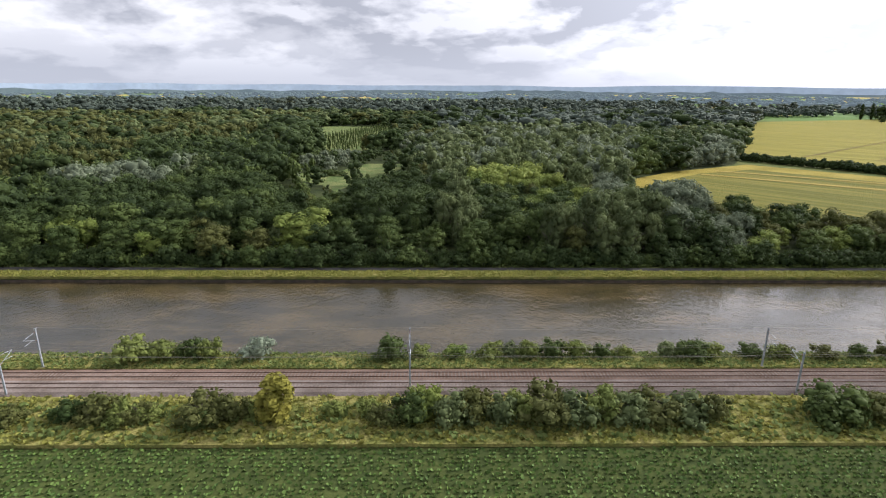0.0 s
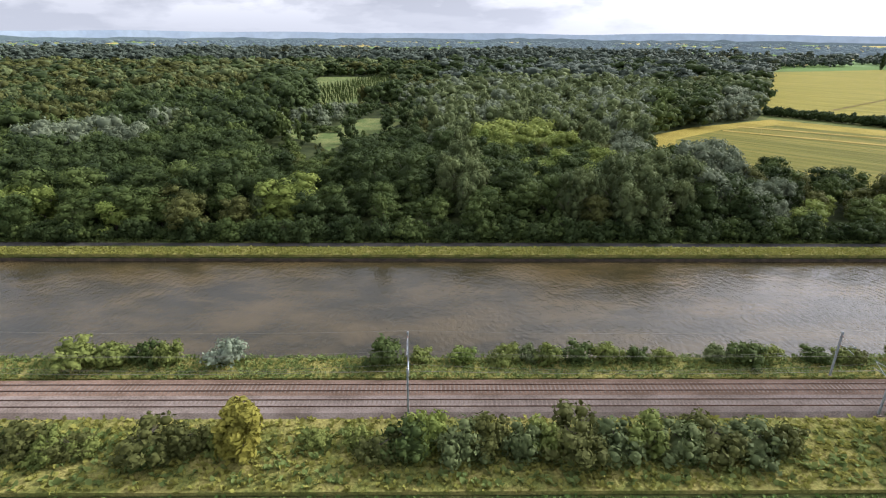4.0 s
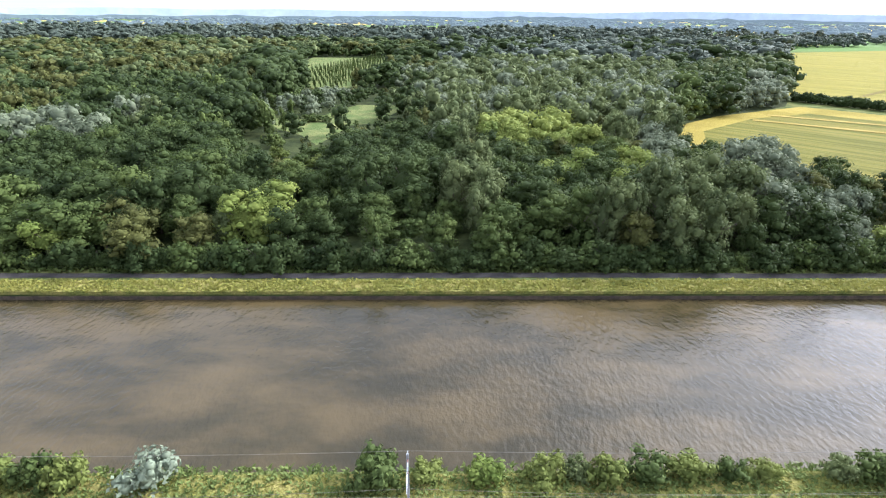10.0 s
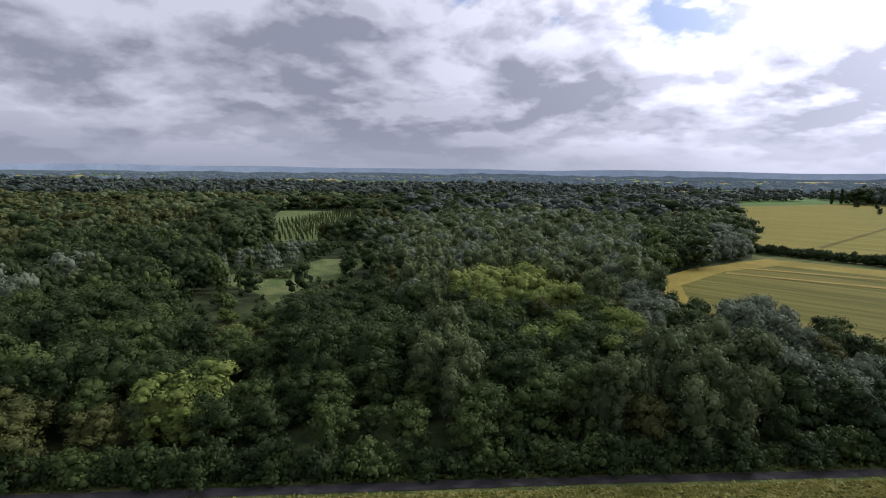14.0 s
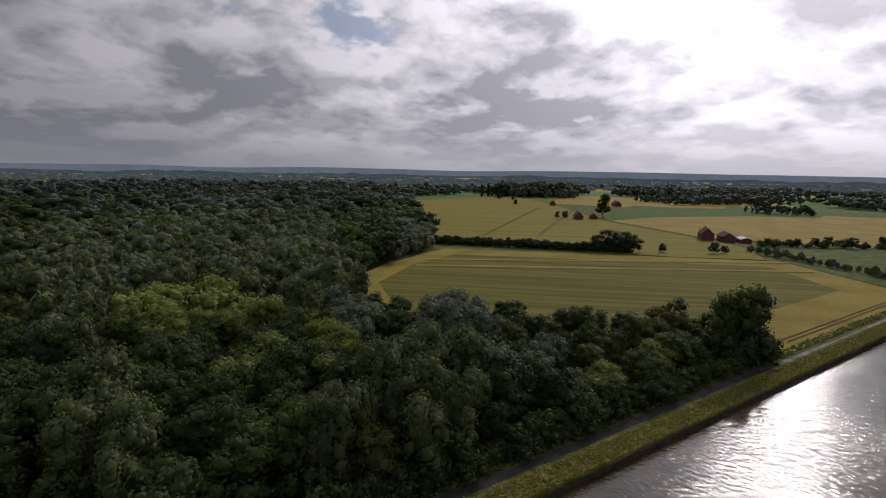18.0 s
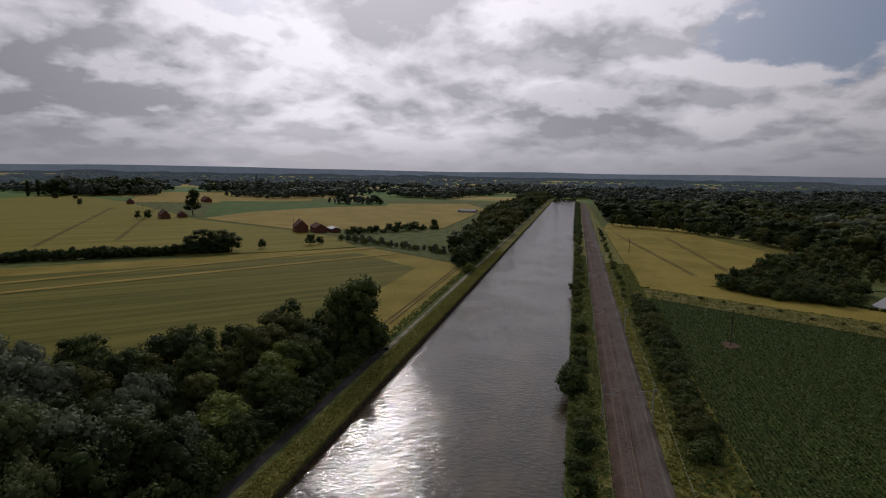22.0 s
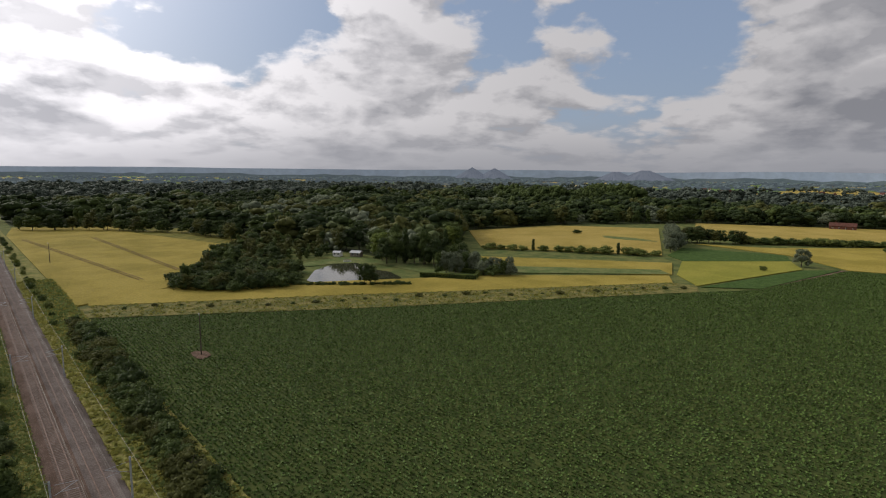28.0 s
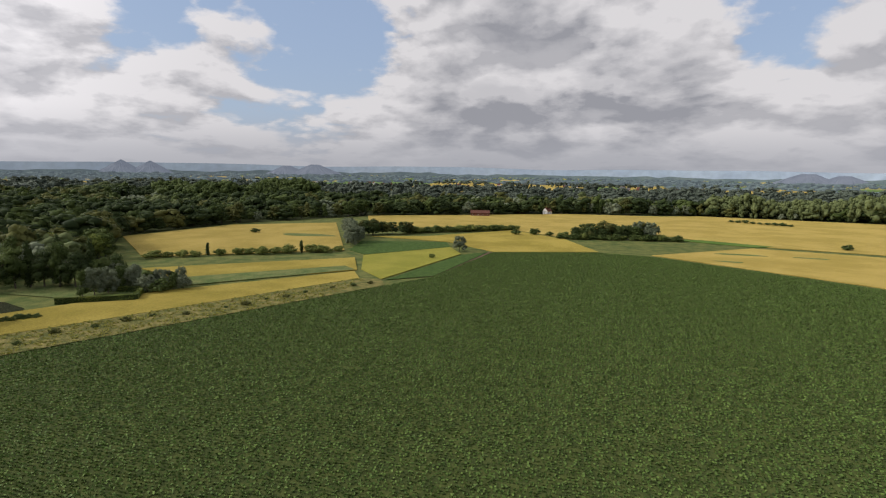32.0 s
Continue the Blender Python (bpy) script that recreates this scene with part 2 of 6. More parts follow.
def countryside(name):
    """Far farmland: a patchwork of crops, meadows and fallow."""
    m = bpy.data.materials.new(name)
    m.use_nodes = True
    n = Nodes(m.node_tree)
    co = n.add("ShaderNodeTexCoord").outputs["Object"]
    cells = n.add("ShaderNodeTexVoronoi", {"Vector": n.add("ShaderNodeMapping", {"Vector": co, "Scale": (0.0032, 0.0045, 0.004), "Rotation": (0, 0, 0.4)}).outputs[0],
                                           "Scale": 1.0, "Randomness": 0.9}, distance="MANHATTAN")
    pick = n.add("ShaderNodeSeparateColor", {0: cells.outputs["Color"]})
    crop = n.mix(n.remap(pick.outputs[0], 0.4, 0.6), (0.09, 0.15, 0.04), (0.36, 0.28, 0.10))
    crop = n.mix(n.remap(pick.outputs[1], 0.55, 0.75), crop, (0.11, 0.17, 0.06))
    grass = n.mix(n.remap(n.noise(co, 0.12, 5.0, 0.6), 0.35, 0.65), (0.06, 0.085, 0.025), (0.125, 0.13, 0.042))
    far = n.remap(n.add("ShaderNodeVectorMath", {0: co}, operation="LENGTH").outputs["Value"], 900.0, 1100.0)
    colour = n.mix(far, grass, crop)
    grain = n.remap(n.noise(co, 2.2, 4.0, 0.65), 0.3, 0.7, 0.72, 1.28, False)
    colour = n.mix(1.0, colour, n.add("ShaderNodeCombineColor", {0: grain, 1: grain, 2: grain}).outputs[0], "MULTIPLY")
    shader = n.add("ShaderNodeBsdfPrincipled", {"Base Color": colour, "Roughness": 0.95, "Specular IOR Level": 0.05})
    relief = n.add("ShaderNodeBump", {"Height": n.noise(co, 2.5, 5.0, 0.65), "Strength": 0.7, "Distance": 0.3})
    n.tree.links.new(relief.outputs[0], shader.inputs["Normal"])
    n.tree.links.new(shader.outputs[0], n.add("ShaderNodeOutputMaterial").inputs[0])
    return m


M = dict(
    ground=countryside("farmland"),
    water=water_material("canal_water", ((0.026, 0.022, 0.010), (0.066, 0.049, 0.022)), 1.15, 0.21, 0.10),
    pond=water_material("pond_water", ((0.03, 0.035, 0.02), (0.05, 0.05, 0.03)), 0.8, 0.012, 0.05),
    ballast=surface("ballast", ((0.135, 0.108, 0.090), (0.215, 0.178, 0.155)), 0.25, 7.0, 0.95, 1.0, 9.0, spread=0.35, stretch=(0.6, 1, 1), distance=0.08, matt=1.0),
    ballast_rust=surface("rusty_ballast", ((0.120, 0.080, 0.056), (0.190, 0.130, 0.098)), 0.25, 7.0, 0.95, 1.0, 9.0, spread=0.35, stretch=(0.6, 1, 1), distance=0.08, matt=1.0),
    rail=surface("rail_steel", ((0.10, 0.055, 0.035), (0.16, 0.09, 0.06)), 1.0, 10.0, 0.6, metal=0.4),
    rail_top=surface("worn_rail_top", ((0.13, 0.105, 0.090), (0.19, 0.155, 0.135)), 1.0, 10.0, 0.8, metal=0.2),
    sleeper=surface("sleeper_concrete", ((0.135, 0.107, 0.088), (0.205, 0.168, 0.145)), 1.2, 14.0, 0.9),
    steel=surface("galvanised_steel", ((0.30, 0.33, 0.36), (0.42, 0.45, 0.47)), 1.5, 20.0, 0.5, metal=0.5),
    wire=surface("copper_wire", ((0.16, 0.15, 0.12), (0.24, 0.22, 0.18)), 1.5, 20.0, 0.5, metal=0.5),
    ceramic=surface("brown_ceramic", ((0.12, 0.05, 0.03), (0.16, 0.07, 0.05)), 2.0, 20.0, 0.3),
    pole_wood=surface("creosoted_pole", ((0.07, 0.055, 0.045), (0.12, 0.095, 0.075)), 1.0, 18.0, 0.9, stretch=(1, 1, 0.2)),
    soil=surface("bare_soil", ((0.09, 0.06, 0.042), (0.16, 0.105, 0.075)), 0.5, 5.0, 0.95, 1.0, 3.0, distance=0.25),
    crop_soil=surface("crop_floor", ((0.038, 0.052, 0.016), (0.062, 0.077, 0.022)), 0.4, 4.0, 0.95, 0.6, 3.0),
    wheat=surface("ripening_wheat", ((0.225, 0.182, 0.034), (0.31, 0.246, 0.054)), 0.035, 1.6, 0.9, 1.0, 2.0, spread=0.2, distance=0.40),
    wheat_green=surface("green_wheat", ((0.102, 0.104, 0.020), (0.172, 0.152, 0.033)), 0.22, 1.6, 0.9, 1.0, 2.0, spread=0.18, distance=0.40, stretch=(0.03, 1, 1), turn=45.0),
    wheat_mid=surface("half_ripe_wheat", ((0.180, 0.165, 0.030), (0.250, 0.212, 0.044)), 0.16, 1.6, 0.9, 1.0, 2.0, spread=0.18, distance=0.40, stretch=(0.05, 1, 1), turn=45.0),
    wheat_pale=surface("pale_ripe_wheat", ((0.27, 0.208, 0.050), (0.345, 0.262, 0.072)), 0.03, 1.6, 0.9, 1.0, 2.0, spread=0.16, distance=0.40),
    field_green=surface("green_crop", ((0.060, 0.115, 0.022), (0.090, 0.145, 0.030)), 0.05, 1.5, 0.9, 0.8, 2.0, distance=0.3),
    beet=surface("beet_leaf_cover", ((0.036, 0.068, 0.016), (0.062, 0.102, 0.025)), 0.4, 2.2, 0.9, 0.9, 2.5, spread=0.3, distance=0.3),
    field_lime=surface("lime_green_crop", ((0.185, 0.185, 0.030), (0.235, 0.222, 0.040)), 0.04, 1.5, 0.9, 0.8, 2.0, distance=0.3),
    meadow=surface("meadow", ((0.085, 0.12, 0.038), (0.15, 0.165, 0.06)), 0.12, 1.4, 0.95, 1.0, 2.0, spread=0.3, distance=0.35),
    verge=surface("dry_verge", ((0.120, 0.132, 0.034), (0.225, 0.200, 0.064)), 0.25, 2.5, 0.95, 1.0, 3.0, spread=0.35, distance=0.3),
    rough_verge=surface("rough_verge", ((0.085, 0.095, 0.028), (0.19, 0.165, 0.058)), 0.22, 2.0, 0.95, 1.0, 2.0, spread=0.35, distance=0.35),
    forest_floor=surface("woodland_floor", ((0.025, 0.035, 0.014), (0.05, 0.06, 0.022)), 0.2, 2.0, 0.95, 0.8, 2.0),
    # asphalt grey, taken darker to put the wood's shade into the colour
    track=surface("towpath_asphalt_shade", ((0.035, 0.033, 0.031), (0.06, 0.055, 0.052)), 0.3, 8.0, 0.9, 0.3, 12.0),
    gravel=surface("pale_gravel", ((0.17, 0.155, 0.11), (0.30, 0.27, 0.21)), 0.3, 8.0, 0.95, 0.5, 8.0),
    piling=surface("sheet_piling", ((0.045, 0.038, 0.03), (0.085, 0.065, 0.05)), 0.6, 4.0, 0.8, 0.6, 3.0),
    bark=surface("bark", ((0.06, 0.05, 0.04), (0.13, 0.11, 0.09)), 1.2, 9.0, 0.95, 0.6, 8.0, stretch=(1, 1, 0.25)),
    leaf_oak=leafage("leaf_oak", (0.014, 0.025, 0.009), (0.066, 0.092, 0.028)),
    leaf_ash=leafage("leaf_ash", (0.022, 0.040, 0.012), (0.100, 0.130, 0.036)),
    leaf_poplar=leafage("leaf_poplar", (0.044, 0.062, 0.024), (0.150, 0.178, 0.070)),
    leaf_willow=leafage("leaf_willow", (0.080, 0.100, 0.060), (0.185, 0.212, 0.132)),
    leaf_silver=leafage("leaf_silver", (0.110, 0.138, 0.088), (0.250, 0.290, 0.205)),
    leaf_lime=leafage("leaf_lime", (0.075, 0.115, 0.024), (0.23, 0.26, 0.062)),
    leaf_gold=leafage("leaf_gold", (0.115, 0.115, 0.022), (0.30, 0.27, 0.05)),
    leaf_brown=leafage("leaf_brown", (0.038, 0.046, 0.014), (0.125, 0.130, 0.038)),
    leaf_shrub=leafage("leaf_shrub", (0.055, 0.080, 0.018), (0.205, 0.230, 0.062)),
    # far leaves: paler, bluer green with the haze of distance put into the colour
    leaf_far_haze=leafage("leaf_far_haze", (0.050, 0.066, 0.050), (0.115, 0.135, 0.100), 0.1, 0.02),
    leaf_crop=leafage("leaf_crop", (0.036, 0.070, 0.016), (0.108, 0.166, 0.034), 0.07, 0.35, 0.14, 0.45),
    grass=leafage("grass_blades", (0.105, 0.130, 0.024), (0.285, 0.265, 0.066), 0.3, 0.18),
    reed=leafage("weed_leaves", (0.085, 0.125, 0.034), (0.215, 0.245, 0.078), 0.3, 0.18),
    brick=surface("red_brick", ((0.12, 0.052, 0.038), (0.17, 0.075, 0.055)), 0.8, 6.0, 0.9),
    tile=surface("roof_tile", ((0.085, 0.040, 0.030), (0.13, 0.060, 0.045)), 0.8, 5.0, 0.8),
    slate=surface("slate_roof", ((0.07, 0.07, 0.08), (0.11, 0.11, 0.12)), 0.8, 5.0, 0.7),
    render=surface("white_render", ((0.60, 0.58, 0.54), (0.72, 0.70, 0.66)), 0.4, 5.0, 0.9),
    sheet=surface("corrugated_sheet", ((0.30, 0.31, 0.32), (0.40, 0.41, 0.41)), 0.5, 5.0, 0.6, metal=0.2),
    glass=surface("window_glass", ((0.02, 0.025, 0.03), (0.04, 0.045, 0.05)), 0.5, 2.0, 0.08),
    door=surface("door_paint", ((0.05, 0.06, 0.05), (0.08, 0.08, 0.07)), 0.5, 5.0, 0.6),
    plank=surface("weathered_planks", ((0.16, 0.13, 0.10), (0.25, 0.21, 0.17)), 0.8, 9.0, 0.85, stretch=(0.2, 1, 1)),
    boat_paint=surface("boat_paint", ((0.62, 0.62, 0.60), (0.70, 0.70, 0.68)), 0.6, 6.0, 0.35),
    # bluish colours of these three, with the glow below, stand in for haze
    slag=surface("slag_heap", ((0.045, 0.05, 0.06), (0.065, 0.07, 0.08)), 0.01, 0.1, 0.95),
    far_trees_haze=surface("far_treeline_haze", ((0.05, 0.075, 0.07), (0.08, 0.105, 0.09)), 0.01, 0.05, 1.0),
    hill=surface("distant_hills_haze", ((0.16, 0.20, 0.25), (0.20, 0.245, 0.29)), 0.004, 0.02, 1.0),
)
# haze as emission: hills, far trees and heaps glow with the air's light
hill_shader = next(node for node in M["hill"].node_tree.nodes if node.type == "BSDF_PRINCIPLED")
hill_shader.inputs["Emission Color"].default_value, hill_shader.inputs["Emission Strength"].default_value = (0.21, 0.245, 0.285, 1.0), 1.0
far_shader = next(node for node in M["far_trees_haze"].node_tree.nodes if node.type == "BSDF_PRINCIPLED")
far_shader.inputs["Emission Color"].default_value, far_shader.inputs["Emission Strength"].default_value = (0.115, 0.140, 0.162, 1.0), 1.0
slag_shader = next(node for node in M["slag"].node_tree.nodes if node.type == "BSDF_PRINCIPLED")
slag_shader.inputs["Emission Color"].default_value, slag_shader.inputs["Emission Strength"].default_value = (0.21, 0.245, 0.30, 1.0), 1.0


# ---- mesh helpers ----
def arrays(name, verts, faces, material):
    """A mesh from numpy arrays: verts (n, 3), faces (m, 3) or (m, 4)."""
    verts, faces = np.asarray(verts, np.float32), np.asarray(faces, np.int32)
    me = bpy.data.meshes.new(name)
    k = faces.shape[1]
    me.vertices.add(len(verts))
    me.vertices.foreach_set("co", verts.ravel())
    me.loops.add(faces.size)
    me.loops.foreach_set("vertex_index", faces.ravel())
    me.polygons.add(len(faces))
    me.polygons.foreach_set("loop_start", np.arange(0, faces.size, k, dtype=np.int32))
    me.update(calc_edges=True)
    me.materials.append(material)
    return me


def part(name, bm, material, parent=None, label=""):
    """One bmesh (or mesh) as one object, under a thing or a part if given."""
    if isinstance(bm, bmesh.types.BMesh):
        me = bpy.data.meshes.new(name)
        bm.to_mesh(me)
        bm.free()
        me.materials.append(material)
    else:
        me = bm
    ob = new(name, me)
    ob.parent = parent
    return tagged(ob, label)


def box(bm, cx, cy, cz, sx, sy, sz, turn=0.0):
    """A box by its centre and full sizes, turned about z."""
    m = Matrix.Translation((cx, cy, cz)) @ Matrix.Rotation(turn, 4, "Z") @ Matrix.Diagonal((sx, sy, sz, 1))
    return bmesh.ops.create_cube(bm, size=1.0, matrix=m)["verts"]


def rod(bm, a, b, r0, r1=None, sides=6):
    """A tapered rod from a to b."""
    a, b = Vector(a), Vector(b)
    r1 = r0 if r1 is None else r1
    turn = (b - a).to_track_quat("Z", "Y").to_matrix().to_4x4()
    m = Matrix.Translation((a + b) / 2) @ turn
    bmesh.ops.create_cone(bm, cap_ends=True, segments=sides, radius1=r0, radius2=r1, depth=(b - a).length, matrix=m)
    return bm


SHEETS = []


def sheet(name, outline, z, material, label, category, thick=0.0):
    """A flat piece of ground by its outline, with a skirt down to the ground below it; each lies 4 mm over the last."""
    SHEETS.append(name)
    z += 0.004 * len(SHEETS)
    bm = bmesh.new()
    top = [bm.verts.new((x, y, z)) for x, y in outline]
    bm.faces.new(top)
    low = [bm.verts.new((x, y, z - thick - 0.02)) for x, y in outline]
    for i in range(len(top)):
        j = (i + 1) % len(top)
        bm.faces.new((top[i], low[i], low[j], top[j]))
    bmesh.ops.triangulate(bm, faces=[f for f in bm.faces if len(f.verts) > 4])
    bmesh.ops.recalc_face_normals(bm, faces=bm.faces)
    ob = part(name, bm, material)
    return tagged(ob, label, category, kind="structure")


def inside(x, y, outline):
    """Which of the points lie inside an outline (numpy, even-odd rule)."""
    x, y = np.asarray(x), np.asarray(y)
    hit = np.zeros(x.shape, bool)
    for (x0, y0), (x1, y1) in zip(outline, outline[1:] + outline[:1]):
        if y0 != y1:
            hit ^= ((y0 > y) != (y1 > y)) & (x < (x1 - x0) * (y - y0) / (y1 - y0) + x0)
    return hit


# ---- the lie of the land ----
WATER_Z, NEAR_EDGE, FAR_EDGE = -1.0, 94.1, 135.1
CANAL_WEST, CANAL_EAST = -2600.0, 1140.0
PROFILE = [(66.0, 0.0), (69.0, 0.25), (77.4, 0.45), (86.6, 0.45), (92.0, 0.1), (93.8, -0.75), (94.2, -3.0), (134.9, -3.0),
           (135.2, -0.45), (137.0, 0.15), (139.7, 0.35), (143.5, 0.3), (146.5, 0.0)]


def build_ground():
    xs = [-4700, CANAL_WEST - 1, *np.linspace(CANAL_WEST, -300, 8), *np.linspace(-250, 600, 60), *np.linspace(650, CANAL_EAST, 8), CANAL_EAST + 1, 4700]
    ys = [-4700, -1500, -600, -200, 0] + [p[0] for p in PROFILE] + [200, 400, 900, 2000, 4700]
    rng = np.random.default_rng(3)
    prof_y, prof_z = [p[0] for p in PROFILE], [p[1] for p in PROFILE]
    bm = bmesh.new()
    grid = []
    for x in xs:
        row = []
        for y in ys:
            z, dy = 0.0, 0.0
            if CANAL_WEST <= x <= CANAL_EAST and y in prof_y:
                z = prof_z[prof_y.index(y)]
                if 0 > z > -2 or 0.05 < z:
                    z += float(rng.uniform(-0.06, 0.06))
            row.append(bm.verts.new((x, y + dy, z)))
        grid.append(row)
    for i in range(len(xs) - 1):
        for j in range(len(ys) - 1):
            bm.faces.new((grid[i][j], grid[i + 1][j], grid[i + 1][j + 1], grid[i][j + 1]))
    ob = part("ground", bm, M["ground"])
    tagged(ob, "flat green farmland ground reaching the hazy horizon", "ground", kind="structure")


build_ground()

bm = bmesh.new()
bm.faces.new([bm.verts.new(p) for p in ((CANAL_WEST, 93.6, WATER_Z), (CANAL_EAST, 93.6, WATER_Z), (CANAL_EAST, 135.3, WATER_Z), (CANAL_WEST, 135.3, WATER_Z))])
tagged(part("water", bm, M["water"]), "murky brown rippled canal water reflecting clouds", "canal", kind="structure")

# sheet piling along the far bank, with its capping
bm = bmesh.new()
for k in range(-130, 320):
    x = k * 1.25
    box(bm, x, FAR_EDGE - 0.02 + (0.10 if k % 2 else 0.0), -1.05, 1.25, 0.12, 1.5)
tagged(part("bank_wall", bm, M["piling"]), "dark corrugated sheet piling along the canal bank", "bank wall", kind="structure")

def path_strip(x0, x1, y0, y1, material, label):
    """A narrow path with wavering edges along the canal."""
    bm = bmesh.new()
    xs = np.arange(x0, x1, 4.0)
    left = [bm.verts.new((x, y0 + 0.15 * math.sin(x * 0.07) + 0.1 * math.sin(x * 0.9), 0.42)) for x in xs]
    right = [bm.verts.new((x, y1 + 0.2 * math.sin(x * 0.05 + 1) + 0.1 * math.sin(x * 0.7), 0.42)) for x in xs]
    for i in range(len(xs) - 1):
        bm.faces.new((left[i], left[i + 1], right[i + 1], right[i]))
    tagged(part("towpath", bm, material), label, "path", kind="structure")


# western stretch: tree shade is painted into the dark asphalt colour
path_strip(-700, 154, 141.2, 143.3, M["track"], "narrow asphalt towpath, its colour darkened for the shade of the wood")
path_strip(150, 1100, 141.0, 142.2, M["gravel"], "pale gravel towpath along the wheat field")

# woodland outlines
NORTH_WOOD = [(-1300, 145.6), (166.1, 145.6), (157, 166.2), (117.7, 193), (87.2, 225.4), (83.3, 240.1), (103.6, 295), (196, 360.1), (220.8, 397), (348.8, 627.3), (476.4, 834.3),
              (514.1, 885.2), (415.2, 1400.5), (-953.5, 1159.7)]
CLEARING = [(-83.0, 310.5), (-76.7, 317.0), (-60.0, 310.8), (-50.4, 342.5), (-43.6, 356.8), (-11.6, 355.2), (-19.6, 339.1), (-29.3, 302.0), (-39.4, 297.5), (-43.1, 274.9), (-46.9, 256.8), (-56.4, 274.8), (-69.2, 287.4)]
GLADE = [(-65.5, 212.9), (-51.5, 230.5), (-44, 220.9), (-54, 211.1)]
PLANTATION = [(-133.7, 635.8), (-137.4, 697.6), (-54.6, 701.6), (-33.7, 612.9), (-40.8, 524.1), (-46.9, 454.8), (-65.6, 413.0), (-83.9, 430.6), (-107.4, 512.7)]
SOUTH_WOOD = [(420.3, -59.1), (473.3, -61.6), (555.4, -11.9), (601.4, 62.2), (1635, 62.2), (1734.8, -1101.1), (-800, -1150), (-800, -720), (-226.9, -570.7), (-61.9, -601.1), (28.4, -575.3), (84.3, -570),
              (182.4, -505), (279, -448), (349, -325.8), (364.8, -219.5), (290.1, -136.1), (269.6, -96.5), (293.3, -80.4), (327.8, -73.9)]
POND_SCRUB = [(272.6, 27.7), (322.7, -1.5), (414.7, -57.9), (327.8, -73.9), (309.8, -62.8), (299.1, -27.4), (278.5, -1.4)]
EAST_BELT = [(275.2, 144.6), (1122.7, 144.6), (1133, 183.5), (681.4, 189.7), (346, 167.9), (310.4, 159.7)]

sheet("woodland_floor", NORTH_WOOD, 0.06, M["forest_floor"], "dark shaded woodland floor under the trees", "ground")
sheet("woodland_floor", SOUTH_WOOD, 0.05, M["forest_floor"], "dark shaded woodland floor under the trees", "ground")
sheet("clearing", CLEARING, 0.14, M["meadow"], "bright green grassy clearing among the trees", "meadow")
sheet("clearing", GLADE, 0.14, M["verge"], "small dry grassy glade in the wood", "meadow")
sheet("plantation_floor", PLANTATION, 0.14, M["meadow"], "pale green grass under young poplar rows", "meadow")

# fields north of the canal
FIELD_A = [(79.2, 230.2), (101.6, 292), (140.9, 324.7), (202.1, 356.3), (337.2, 219.9), (296.7, 157.6), (275.3, 144), (157.8, 144), (157, 167.2), (115.7, 193)]
sheet("wheat_field", FIELD_A, 0.45, M["wheat"], "golden ripening wheat field with darker middle", "field", 0.4)
FIELD_A_CORE = [(93.3, 228.4), (115.7, 285.5), (154, 317.2), (192.2, 333.1), (311.1, 215.7), (273.8, 169.6), (165.2, 169.2), (126, 191.1)]
sheet("wheat_field", FIELD_A_CORE, 0.50, M["wheat_green"], "greener unripe middle of the wheat field", "field")
FIELD_B = [(217.8, 395), (348.9, 619.8), (476.5, 830.7), (730.4, 919.9), (712.8, 808.8), (641.9, 685.1), (457.9, 431.8), (407.5, 312.3), (383.1, 263.4), (336.6, 226.8), (299.3, 262.1)]
sheet("wheat_field", FIELD_B, 0.35, M["wheat_mid"], "wide green wheat field behind the hedge", "field", 0.3)
FIELD_C = [(412.7, 306), (471.4, 438.5), (628.5, 527.8), (690.3, 400.3), (743.4, 352.5), (791.7, 369.7), (851, 256.6), (740.8, 209.6), (470.5, 202.8), (440.4, 252.4)]
sheet("wheat_field", FIELD_C, 0.33, M["wheat_pale"], "pale golden wheat field beyond the farm", "field", 0.3)
sheet("beet_field", [(471.4, 438.5), (673.7, 576.5), (732.8, 597.6), (816.9, 370.2), (743.9, 349.6), (690, 402.1), (558.2, 446.4)], 0.40, M["field_green"], "bright green strip of crop between wheat", "field")
sheet("wheat_field", [(680.3, 585.3), (651, 689.8), (911.3, 902.4), (1098, 629.5), (804.8, 495)], 0.3, M["wheat_pale"], "far pale wheat field near the village", "field")
sheet("meadow", [(339.4, 217.9), (383.4, 259.5), (440.6, 250.5), (468.6, 200.8), (325.2, 161.8), (299.9, 157.6)], 0.16, M["meadow"], "rough meadow with scattered scrub", "meadow")

# fields south of the railway
CROP = [(-900, 65), (240, 65), (197, -10), (135, -128), (121.5, -153.4), (110.1, -237.9), (48.9, -259.6), (20, -254.9), (-69.1, -191.3), (-370, 20), (-900, 40)]
sheet("crop_field", CROP, 0.05, M["crop_soil"], "dark soil and leaf litter under the beet crop", "field")
sheet("wheat_strip", [(258, 62.2), (216.4, -18.9), (202.6, -42.3), (150.8, -138.2), (160, -153.1), (210.3, -90.8), (241.5, -29.8), (271.5, 30.9), (272.9, 60.2)], 0.40, M["wheat"],
      "narrow golden strip of wheat along the ditch", "field", 0.35)
FIELD_D = [(260.1, 66.2), (522.1, 69.2), (584.7, 62.2), (553, -9.6), (473.2, -59.4), (413.5, -56.8), (380.6, -47.5), (322.6, 0.6), (274.8, 29.8)]
sheet("wheat_field", FIELD_D, 0.42, M["wheat"], "golden wheat field beside the railway", "field", 0.4)
